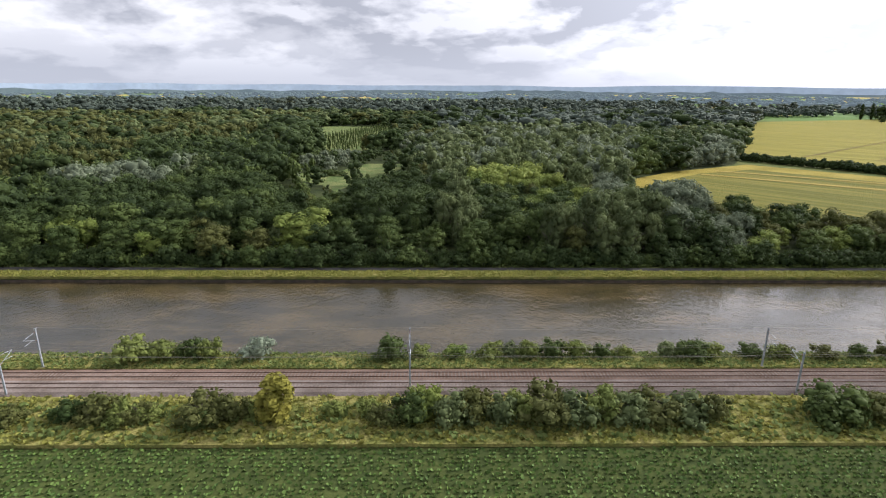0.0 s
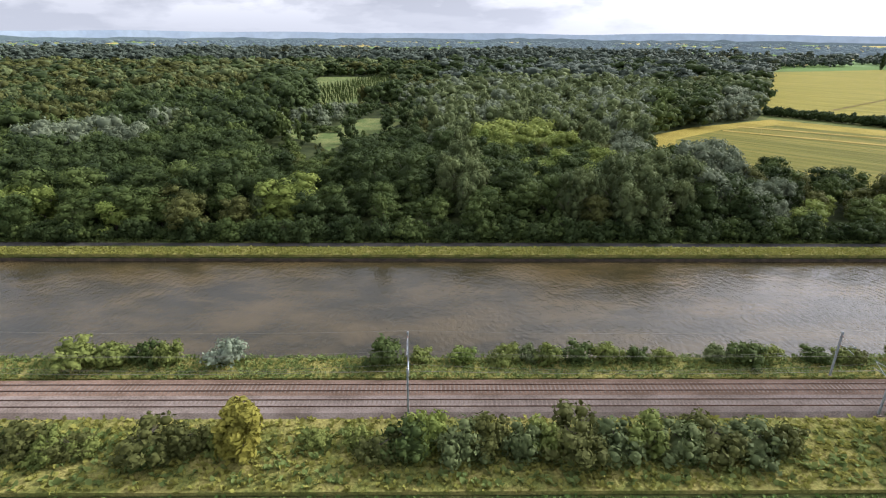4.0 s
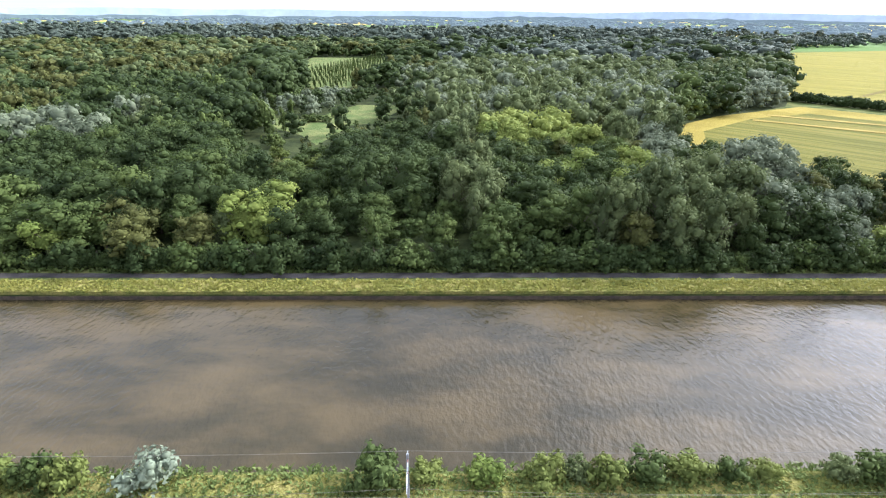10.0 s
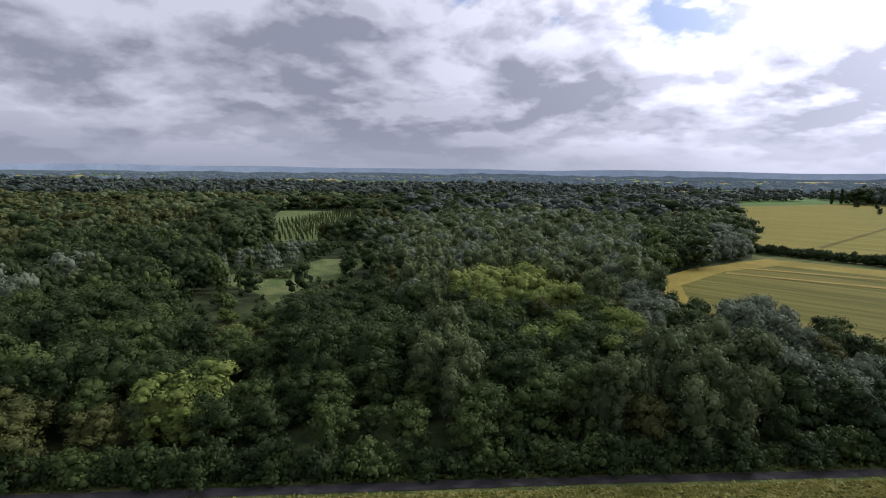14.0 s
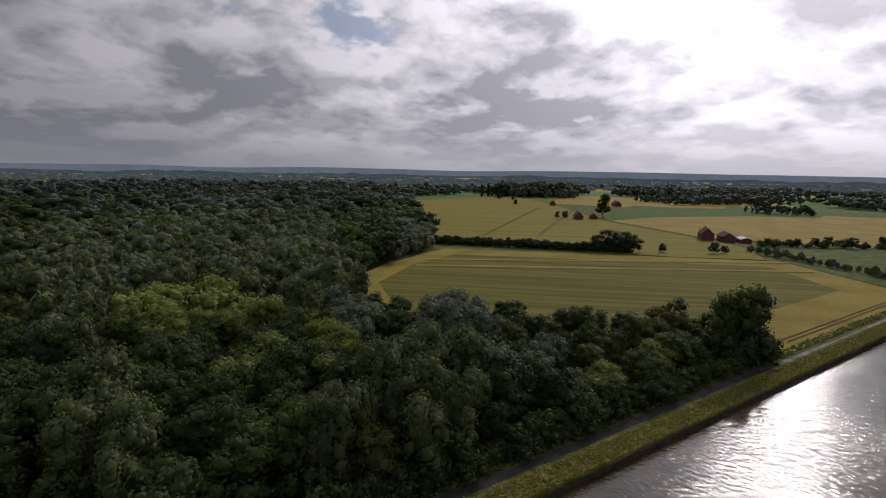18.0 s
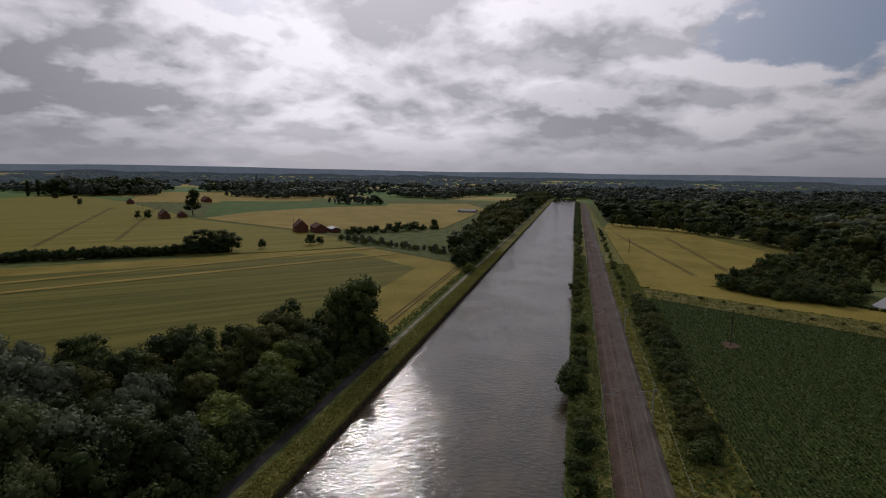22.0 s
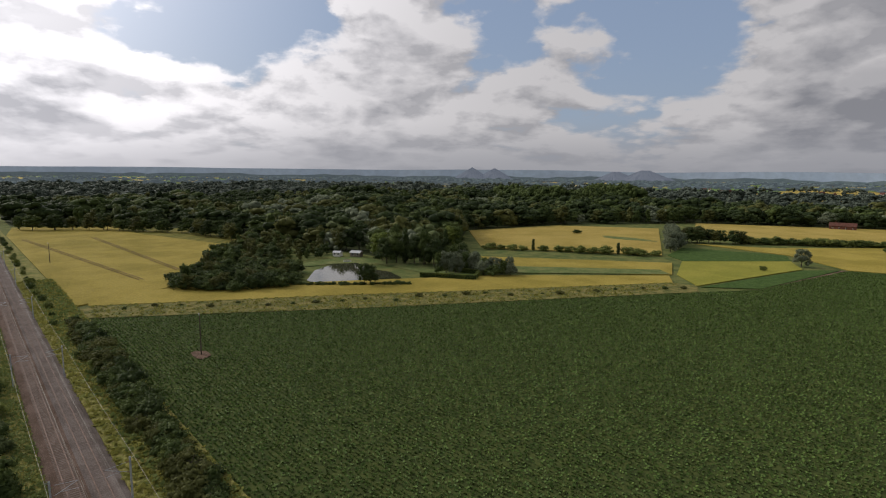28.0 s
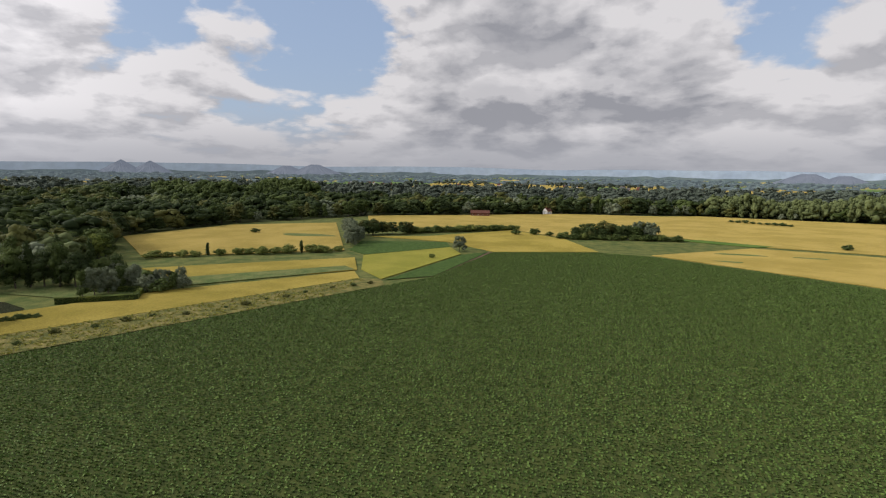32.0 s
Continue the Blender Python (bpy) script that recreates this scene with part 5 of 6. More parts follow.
# the wood's edge behind the wheat
EDGE = [(557.1, 57.5), (522.2, 8.6), (464.6, -31.3), (396.2, -46.0)]
for (xa, ya), (xb, yb) in zip(EDGE, EDGE[1:]):
    n = int(math.hypot(xb - xa, yb - ya) / 7.0)
    for k in range(n):
        r = random.Random(int(xa * 3 + k * 11))
        t = (k + r.random() * 0.8) / n
        plant(r.choice(["oak", "oak", "ash", "dull_oak"]), xa + (xb - xa) * t + r.uniform(0, 6), ya + (yb - ya) * t + r.uniform(-3, 3), r.uniform(9, 14), 0, spread=r.uniform(1.1, 1.4), group="trees behind the wheat")
for k in range(15):
    t = k / 14
    plant("column_poplar" if k in (4, 11) else "shrub", 276.1 + -79.8 * t + random.uniform(-1, 1), -153.7 + -54.9 * t + random.uniform(-1.5, 1.5), 7.5 if k in (4, 11) else random.uniform(3.5, 6.5), 0,
          spread=1.5, group="shrubs between the wheat fields")
for k in range(13):
    t = k / 12
    plant("willow", 196 + 27 * t + rng.uniform(-4, 4), -233 - 52 * t + rng.uniform(-3, 3), rng.uniform(9, 14) * (0.7 if k < 2 else 1.0), 0, spread=rng.uniform(0.9, 1.15), group="willows at the field corner")
for k in range(10):
    t = k / 9
    plant("oak" if k % 3 else "dull_oak", 218 - 28 * t + rng.uniform(-4, 4), -290 - 18 * t + rng.uniform(-4, 4), rng.uniform(9, 12), 0, spread=1.3, group="oaks at the field corner")
for k in range(34):
    t = k / 33
    plant("shrub" if k % 2 else "dark_shrub", 189.2 + -73.6 * t, -313.8 + -55 * t + random.uniform(-2, 2), random.uniform(4, 6.5), 0, spread=1.5, group="hedge of shrubs below the wood")
plant("willow", 129.2, -234.5, 9.5, 0.2, spread=1.1, label="round silver willow standing at the ditch corner")
plant("shrub", 137.3, -204, 3.0, 0.2)
plant("dark_shrub", 293.7, -270.6, 4.0, 0.3, spread=1.6)
for k in range(30):
    t = k / 29
    plant(rng.choice(["oak", "oak", "ash", "dull_oak"]), 66 - 56 * t + rng.uniform(-3, 3), -330 - 17 * t + rng.uniform(-8, 5), rng.uniform(8.5, 13) * (0.75 if k < 5 or k > 26 else 1.0), 0, spread=rng.uniform(1.1, 1.4), group="copse in the wheat")
for k in range(30):
    t = k / 29
    plant(rng.choice(["dark_shrub", "shrub", "dark_shrub"]), 78 - 86 * t + rng.uniform(-3, 3), -322 - 17 * t + rng.uniform(-3, 3), rng.uniform(3.5, 6), 0, spread=1.4, group="copse in the wheat")
for x, y in ((22, -343), (16, -345), (12.3, -341)):
    plant("willow", x, y, 13.5, 0, spread=1.0, group="copse in the wheat")
for x, y, h in ((-107.4, -330.4, 4.5), (96.3, -338.1, 6), (110.1, -334.7, 5), (84.8, -337.5, 4)):
    plant("dark_shrub", x, y, h, 0.2, spread=1.4)
for k in range(9):
    plant("dark_shrub", -80.1 + -44.5 * k / 8, -529.4 + 28.8 * k / 8, random.uniform(2.5, 4), 0.3, spread=1.8, group="low bushes in the wheat")

# shrubs between railway and canal
NEAR_BANK = [("shrub", -54.6, 90.8, 4.6, 1.5), ("shrub", -48.8, 90.7, 4.4, 1.3), ("dark_shrub", -44.2, 91.2, 4.8, 0.9), ("shrub", -40.5, 90.8, 4.6, 0.9), ("silver_shrub", -32.2, 90.8, 5.2, 0.95),
             ("dark_shrub", -7.8, 90.5, 5.6, 1.0), ("shrub", -2.7, 91.2, 3.2, 1.1), ("lime_shrub", 3.8, 91.5, 3.0, 1.4), ("shrub", 10.3, 91.5, 3.8, 1.1), ("pale_shrub", 13.8, 91.7, 3.4, 0.9), ("shrub", 16.8, 91, 4.2, 1.0),
             ("dark_shrub", 21.3, 91.2, 3.8, 1.2), ("shrub", 25.8, 91.5, 3.8, 1.1), ("dark_shrub", 30.4, 91.2, 3.2, 1.1), ("shrub", 34.4, 91.5, 3.0, 1.1), ("pale_shrub", 42.5, 91.2, 3.6, 0.9), ("dark_shrub", 47, 91, 4.4, 1.2),
             ("shrub", 50.6, 91.2, 3.6, 1.0), ("dark_shrub", 57.7, 91, 3.4, 1.2), ("shrub", 62.8, 91, 3.0, 1.1)]
for kind, x, y, h, w in NEAR_BANK:
    plant(kind, x, y, h, 0.35, spread=w, group="shrubs between railway and canal")
for x, h in ((134, 6.0), (138, 6.5), (141.5, 5.5)):
    plant("dark_shrub", x, 93.0, h, 0.1, spread=1.0, group="shrubs between railway and canal")
rng = random.Random(5)
x = 64.0
while x < 420:
    plant(rng.choice(["shrub", "dark_shrub", "shrub", "pale_shrub", "brown_shrub"]), x, 91.0 + rng.uniform(-0.6, 1.2), rng.uniform(2.2, 4.6), 0.3, spread=rng.uniform(0.9, 1.3), group="shrubs between railway and canal")
    x += rng.uniform(2.6, 7.0) * (1 + x / 400)
woodland("bank_scrub", [(x, 91.3 + rng.uniform(-0.8, 1.0), rng.uniform(2.5, 5.5)) for x in np.arange(420, 940, 4.5)], ("bush",), 60, 0.16, "scrub between railway and canal far along", "leaf_ash")

# shrubs south of the railway
SOUTH_HEDGE = [("brown_shrub", -50.2, 72.2, 4.2, 1.3), ("shrub", -46.3, 71.8, 3.8, 1.0), ("brown_shrub", -43.4, 71.2, 3.6, 1.0), ("brown_shrub", -34.1, 70.8, 5.2, 1.3), ("brown_shrub", -31.2, 71.2, 4.8, 1.0), ("shrub", -26.7, 72.2, 3.2, 1.0),
               ("golden_tree", -23.3, 71.2, 7.2, 1.9), ("dark_shrub", -3.6, 71.2, 4.6, 1.1), ("lime_shrub", -1.5, 72.5, 5.2, 0.8), ("pale_shrub", 2.4, 70.8, 4.8, 1.1), ("brown_shrub", 5.9, 71.8, 4.8, 1.0),
               ("pale_shrub", 9.9, 70.8, 4.2, 1.0), ("shrub", 12.9, 71.8, 4.4, 0.9), ("brown_shrub", 16.4, 71.2, 5.4, 1.3), ("pale_shrub", 20.9, 71.2, 4.6, 1.2), ("shrub", 25, 72.2, 4.8, 1.0), ("pale_shrub", 29, 71, 4.4, 1.1),
               ("brown_shrub", 32.5, 71.7, 4.6, 1.1), ("pale_shrub", 37.5, 71.2, 4.4, 1.2), ("brown_shrub", 41.1, 71.2, 4.4, 0.9), ("shrub", -10, 72.8, 3.0, 1.1), ("shrub", -14.9, 73, 2.6, 1.2), ("brown_shrub", -7, 70.5, 3.6, 1.1),
               ("dark_shrub", 57.4, 70.8, 4.4, 1.3), ("dark_shrub", 60.9, 71.8, 5.6, 1.3), ("brown_shrub", 65.5, 71.5, 5.0, 1.2), ("shrub", 69.6, 71.8, 4.0, 1.2)]
for kind, x, y, h, w in SOUTH_HEDGE:
    plant(kind, x, y, h * (1.18 if -8 < x < 56 else 1.05), 0.3, spread=w, group="shrubs south of the railway")
for k in range(-5, 70):
    x = -58 + k * 4.0
    if -66 < x < 66 and rng.random() < 0.5 or 66 <= x < 108:
        continue
    if x < 222:
        plant(rng.choice(["brown_shrub", "dark_shrub", "brown_shrub", "shrub"]), x, 71.0 + rng.uniform(-1.2, 1.2), rng.uniform(2.4, 4.6), 0.35, spread=rng.uniform(0.9, 1.3), group="shrubs south of the railway")
for k in range(62):
    x = 112 + k * 2.05 + rng.uniform(-0.8, 0.8)
    plant(rng.choice(["foot_bush", "dark_shrub", "brown_shrub", "dark_shrub"]), x, 69.2 + rng.uniform(-1.3, 1.3), rng.uniform(3.0, 5.4) * (0.7 if x < 122 or x > 222 else 1.0), 0.3, spread=rng.uniform(0.95, 1.35), group="shrubs south of the railway")
for x in np.arange(236, 520, 13):
    plant(rng.choice(["shrub", "dark_shrub"]), float(x), 73.5 + rng.uniform(-1, 1), rng.uniform(1.6, 3.6), 0.35, group="shrubs south of the railway")
# low bushes along the ditch bank
for k in range(24):
    t = k / 23
    plant("brown_shrub" if k % 2 else "dark_shrub", 245 + -101 * t + rng.uniform(-3, 4), 54.3 + -184 * t + rng.uniform(-2, 2), rng.uniform(1.0, 2.0), 0.1, spread=1.5, group="low bushes along the ditch")


# ---- ground cover ----
def tufts(name, x, y, z, height, width, blades, material, label, category, seed):
    """Leafy tufts as one mesh: a few leaning leaf blades at every spot."""
    rng = np.random.default_rng(seed)
    n = len(x) * blades
    cx, cy, cz = (np.repeat(np.asarray(v, float) * np.ones(len(x)), blades) for v in (x, y, z))
    a = rng.uniform(0, 2 * np.pi, n)
    lean = rng.uniform(0.25, 0.95, n)
    h = rng.uniform(0.55, 1.25, n) * height
    w = rng.uniform(0.6, 1.3, n) * width
    out = np.stack([np.cos(a), np.sin(a)], 1)
    side = np.stack([-np.sin(a), np.cos(a)], 1)
    base = np.stack([cx, cy], 1) + rng.normal(0, width * 0.35, (n, 2))
    mid = base + out * (lean * h * 0.45)[:, None]
    tip = base + out * (lean * h * 1.05)[:, None]
    v = np.stack([np.c_[base, cz], np.c_[mid + side * w[:, None], cz + h * 0.62], np.c_[tip, cz + h * (1.0 - 0.35 * lean)], np.c_[mid - side * w[:, None], cz + h * 0.62]], 1)
    me = arrays(name, v.reshape(-1, 3), np.arange(n * 4).reshape(-1, 4), M[material])
    return tagged(new(name, me), label, category, kind="stuff")


def strip_spots(x0, x1, y0, y1, density, seed):
    rng = np.random.default_rng(seed)
    n = int((x1 - x0) * (y1 - y0) * density)
    return rng.uniform(x0, x1, n), rng.uniform(y0, y1, n)


x, y = strip_spots(-135, 345, 135.3, 139.9, 5.0, 1)
tufts("bank_grass", x, y, 0.25 + 0 * x, 0.75, 0.16, 4, "grass", "sunlit tufty grass on the canal bank", "grass", 1)
x, y = strip_spots(-135, 345, 143.4, 146.2, 2.0, 5)
tufts("wood_edge_grass", x, y, 0.3 + 0 * x, 0.7, 0.28, 3, "reed", "shaded grass between path and wood", "grass", 5)
x, y = strip_spots(-135, 345, 86.6, 93.7, 3.2, 2)
tufts("bank_weeds", x, y, np.where(y > 92.0, -0.2, 0.4), 0.75, 0.13, 5, "reed", "tall weeds and grass beside the railway", "grass", 2)
x, y = strip_spots(-135, 345, 86.6, 92.0, 5.0, 12)
tufts("bank_grass", x, y, 0.42 + 0 * x, 0.5, 0.11, 4, "grass", "dry pale grass between railway and canal", "grass", 12)
x, y = strip_spots(-100, 320, 65.4, 77.6, 1.6, 3)
tufts("verge_grass", x, y, 0.42 + 0 * x, 0.75, 0.30, 3, "grass", "rough yellowing verge grass", "grass", 3)
x, y = np.random.default_rng(31).uniform((147, -138), (262, 64), (9000, 2)).T
ok = inside(x, y, [(197, -10), (135, -128), (150.8, -138.2), (202.6, -42.3), (216.4, -18.9), (258, 62.2), (240, 65)])
tufts("ditch_grass", x[ok], y[ok], 0.15 + 0 * x[ok], 0.75, 0.34, 3, "grass", "rough olive grass and weeds on the ditch bank", "grass", 6)
x, y = strip_spots(-100, 320, 66.0, 75.0, 0.7, 4)
tufts("verge_weeds", x, y, 0.42 + 0 * x, 1.0, 0.36, 3, "reed", "green nettles and weeds on the verge", "grass", 4)

# the beet crop, row by row
ROW = 0.84
cy, cx = np.meshgrid(np.arange(-262, 64.8, ROW), np.arange(-90, 252, ROW * 0.9))
rng2 = np.random.default_rng(8)
cx, cy = cx.ravel() + rng2.uniform(-0.22, 0.22, cx.size), cy.ravel() + rng2.uniform(-0.20, 0.20, cx.size)
ok = inside(cx, cy, CROP) & (np.hypot(cx - 182.2, (cy - 49.5) * 1.3) > 3.6) & (rng2.random(cx.size) > 0.04)
tufts("beet_crop", cx[ok], cy[ok], 0.05 + 0 * cx[ok], 0.42, 0.27, 3, "leaf_crop", "leafy green beet crop in close rows", "crop", 9)


# ---- railway ----
RAIL_X0, RAIL_X1 = -420.0, 950.0
BED = [(77.5, 0.42), (78.5, 0.985), (85.8, 0.985), (86.7, 0.42)]
bm = bmesh.new()
bx = np.linspace(RAIL_X0, RAIL_X1, 220)
rows = []
for x in bx:
    rows.append([bm.verts.new((x, y + 0.10 * math.sin(x * 0.9 + y), z)) for y, z in BED[:2]] + [bm.verts.new((x, 82.2, 0.96))])
for a, b in zip(rows, rows[1:]):
    for i in range(2):
        bm.faces.new((a[i], b[i], b[i + 1], a[i + 1]))
tagged(part("ballast_bed", bm, M["ballast"]), "pale grey stone ballast under the nearer track", "ballast", kind="structure")
bm = bmesh.new()
rows = []
for x in bx:
    rows.append([bm.verts.new((x, 82.2, 0.96))] + [bm.verts.new((x, y + 0.10 * math.sin(x * 0.9 + y), z)) for y, z in BED[2:]])
for a, b in zip(rows, rows[1:]):
    for i in range(2):
        bm.faces.new((a[i], b[i], b[i + 1], a[i + 1]))
tagged(part("ballast_bed", bm, M["ballast_rust"]), "rust-stained brown ballast under the canal-side track", "ballast", kind="structure")

bm = bmesh.new()
box(bm, 0, 0, 0, 0.26, 2.4, 0.16)
bmesh.ops.bevel(bm, geom=[e for e in bm.edges if abs(e.verts[0].co.z - 0.08) < 0.01 and abs(e.verts[1].co.z - 0.08) < 0.01], offset=0.03, segments=1, affect="EDGES")
SLEEPER = bpy.data.meshes.new("sleeper")
bm.to_mesh(SLEEPER)
bm.free()
SLEEPER.materials.append(M["sleeper"])


def railway_track(y0, y1, label):
    track = tagged(new("railway_track"), label, "railway track", "railway tracks")
    mid = (y0 + y1) / 2
    for y in (y0, y1):
        bm = bmesh.new()
        half = [(0.075, 0.985), (0.075, 1.003), (0.015, 1.010), (0.015, 1.095), (0.037, 1.102), (0.037, 1.135)]
        outline = [(w, z) for w, z in half] + [(-w, z) for w, z in reversed(half)]
        ends = [[bm.verts.new((x, y + w, z)) for w, z in outline] for x in (RAIL_X0, RAIL_X1)]
        for k in range(len(outline)):
            bm.faces.new((ends[0][k - 1], ends[1][k - 1], ends[1][k], ends[0][k]))
        rail = part("rail", bm, M["rail"], track)
        bm = bmesh.new()
        box(bm, (RAIL_X0 + RAIL_X1) / 2, y, 1.137, RAIL_X1 - RAIL_X0, 0.05, 0.006)
        part("rail_head", bm, M["rail_top"], rail, "bright worn running surface")
    for k in range(150):
        ob = new("sleeper", SLEEPER)
        ob.parent, ob.location = track, (-48 + k * 0.62, mid, 0.912)
    bm = bmesh.new()
    for k in range(-150, 700):
        if not 0 <= k < 150:
            box(bm, -48 + k * 0.62, mid, 0.912, 0.26, 2.4, 0.16)
    tagged(part("sleeper_rest", bm, M["sleeper"], track), kind="stuff")


railway_track(79.75, 81.19, "nearer railway track with brown rails on pale ballast")
railway_track(83.24, 84.68, "canal-side railway track with brown rails on rusty ballast")


def catenary_mast(x, y, toward, label):
    """A steel mast with a cantilever over its track; toward: the side of the rails, +1 or -1 in y."""
    mast = tagged(new("catenary_mast"), label, "catenary mast", "catenary masts")
    mast.location = (x, y, 0.5)
    bm = bmesh.new()
    for dx in (-0.09, 0.09):
        box(bm, dx, 0, 3.75, 0.05, 0.22, 7.5)
    box(bm, 0, 0, 3.75, 0.16, 0.02, 7.5)
    part("mast_post", bm, M["steel"], mast)
    bm = bmesh.new()
    box(bm, 0, 0, 0.05, 0.6, 0.6, 0.35)
    part("footing", bm, M["sleeper"], mast, "concrete footing")
    bm = bmesh.new()
    rod(bm, (0, 0.1 * toward, 5.3), (0, 3.0 * toward, 6.6), 0.035)
    rod(bm, (0, 0.1 * toward, 6.9), (0, 3.0 * toward, 6.6), 0.03)
    rod(bm, (0, 1.0 * toward, 5.75), (0, 3.0 * toward, 5.55), 0.03)
    part("cantilever", bm, M["steel"], mast)
    for z in (5.3, 6.9):
        bm = bmesh.new()
        rod(bm, (0, 0.10 * toward, z), (0, 0.45 * toward, z + (0.15 if z < 6 else -0.04)), 0.07, 0.07, 8)
        part("insulator", bm, M["ceramic"], mast)
    bm = bmesh.new()
    rod(bm, (0, 0, 7.2), (0, -0.5 * toward, 7.45), 0.03)
    part("feeder_arm", bm, M["steel"], mast)
    return mast


MAST_X = [-131.0, -68.0, -4.0, 58.4] + [58.4 + 63 * k for k in range(1, 11)]
for x in MAST_X:
    catenary_mast(x, 78.2, 1, "grey steel catenary mast on the field side")
    catenary_mast(x - 0.4, 87.3, -1, "grey steel catenary mast on the canal side")


def overhead_wire(y, z, sag, label, r=0.014):
    bm = bmesh.new()
    for x0, x1 in zip(MAST_X, MAST_X[1:]):
        n = 8
        pts = [(x0 + (x1 - x0) * k / n, y, z - 4 * sag * (k / n) * (1 - k / n)) for k in range(n + 1)]
        for a, b in zip(pts, pts[1:]):
            rod(bm, a, b, r, r, 4)
    tagged(part("overhead_wire", bm, M["wire"]), label, "wire", "overhead wires")


overhead_wire(77.7, 7.95, 0.5, "feeder wire along the mast tops on the field side", 0.022)
overhead_wire(87.8, 7.95, 0.5, "feeder wire along the mast tops on the canal side", 0.022)
for y in (80.5, 83.95):
    overhead_wire(y, 7.1, 1.0, "sagging messenger wire above the track")
    overhead_wire(y, 6.05, 0.05, "contact wire above the track")


def wooden_pole(x, y, height, label, lamp=False):
    pole = tagged(new("utility_pole"), label, "utility pole", "utility poles")
    pole.location = (x, y, 0.0)
    bm = bmesh.new()
    rod(bm, (0, 0, -0.3), (0, 0, height), 0.17, 0.11, 9)
    part("post", bm, M["pole_wood"], pole)
    bm = bmesh.new()
    rod(bm, (0, 0, height - 0.1), (0.5, 0.15, height + 0.35), 0.07, 0.07, 6)
    part("bracket", bm, M["steel"], pole)
    for k in (-1, 1):
        bm = bmesh.new()
        rod(bm, (0.25 + 0.2 * k, 0.1, height + 0.1), (0.25 + 0.2 * k, 0.1, height + 0.5), 0.08, 0.05, 7)
        part("insulator", bm, M["render"], pole, "pale ceramic insulator")


wooden_pole(182.2, 49.5, 10.6, "wooden pole standing on bare soil in the beet field")
wooden_pole(370.2, 60.8, 10.0, "wooden pole standing in the golden wheat")
wooden_pole(424.1, 317.6, 9.0, "wooden pole near the brick farm")
wooden_pole(509.7, 540.4, 9.0, "wooden pole beside the far wheat")
outline = [(182.2 + 3.4 * math.cos(a) * (1 + 0.2 * math.sin(3 * a)), 49.5 + 2.4 * math.sin(a) * (1 + 0.2 * math.cos(2 * a))) for a in np.linspace(0, 6.0, 20)]
sheet("bare_patch", outline, 0.12, M["soil"], "bare brown soil round the pole foot", "soil")


# ---- buildings ----
def house(x, y, length, width, eaves, ridge, turn, wall, roof, label, windows=3, category="house", chimney=True):
    """A gabled building: walls, roof with overhang, windows, door and chimney."""
    ob = tagged(new(category.replace(" ", "_")), label, category)
    ob.matrix_basis = pose(x, y, 0, 0, 0, turn)
    l, w = length / 2, width / 2
    bm = bmesh.new()
    a = [bm.verts.new((sx * l, sy * w, z)) for z in (-0.2, eaves) for sx, sy in ((-1, -1), (1, -1), (1, 1), (-1, 1))]
    g = [bm.verts.new((sx * l, 0, ridge)) for sx in (-1, 1)]
    for i in range(4):
        j = (i + 1) % 4
        bm.faces.new((a[i], a[j], a[4 + j], a[4 + i]))
    bm.faces.new((a[4], a[7], g[0]))
    bm.faces.new((a[5], a[6], g[1]))
    part("wall", bm, wall, ob)
    for s in (-1, 1):
        bm = bmesh.new()
        slope = (ridge - eaves) / w
        p = [(-l - 0.3, 0, ridge + 0.02), (l + 0.3, 0, ridge + 0.02), (l + 0.3, s * (w + 0.4), eaves - 0.4 * slope + 0.02), (-l - 0.3, s * (w + 0.4), eaves - 0.4 * slope + 0.02)]
        low = [bm.verts.new(q) for q in p]
        high = [bm.verts.new((q[0], q[1], q[2] + 0.16)) for q in p]
        bm.faces.new(high)
        bm.faces.new(low[::-1])
        for i in range(4):
            j = (i + 1) % 4
            bm.faces.new((low[i], low[j], high[j], high[i]))
        bmesh.ops.recalc_face_normals(bm, faces=bm.faces)
        part("roof", bm, roof, ob)
    for s in (-1, 1):
        for k in range(windows):
            cx = -l + length * (k + 0.5) / windows
            if s < 0 and k == windows // 2:
                bm = bmesh.new()
                box(bm, cx, s * (w + 0.02), 1.05, 1.0, 0.08, 2.1)
                part("door", bm, M["door"], ob, "dark painted door")
                continue
            bm = bmesh.new()
            box(bm, cx, s * (w + 0.01), 1.6, 1.1, 0.06, 1.2)
            win = part("window", bm, M["render"], ob)
            bm = bmesh.new()
            box(bm, cx, s * (w + 0.03), 1.6, 0.94, 0.06, 1.04)
            part("pane", bm, M["glass"], win)
    if chimney:
        bm = bmesh.new()
        box(bm, l * 0.55, 0, ridge + 0.5, 0.6, 0.6, 1.4)
        part("chimney", bm, M["brick"], ob)
    return ob


house(458.5, 470.7, 20, 8, 4.2, 8.0, 48, M["brick"], M["tile"], "dark red brick farmhouse with tiled roof", 5)
house(473.6, 463.3, 12, 7, 3.2, 6.0, 48, M["brick"], M["tile"], "low brick farm annexe", 3, chimney=False)
house(400.8, 299.2, 13, 9, 5.2, 9.5, 40, M["brick"], M["tile"], "dark brick farm building with steep tiled roof", 3)
house(410.2, 288.8, 18, 9, 3.8, 6.6, 40, M["brick"], M["tile"], "long brick barn with tiled roof", 4, "barn", False)
house(413.4, 277.3, 14, 7, 2.8, 4.0, 40, M["brick"], M["sheet"], "low shed with pale sheet roof", 3, "shed", False)
house(697.6, 602.8, 26, 9, 4, 8, 50, M["brick"], M["tile"], "far brick farm with red roof", 5)
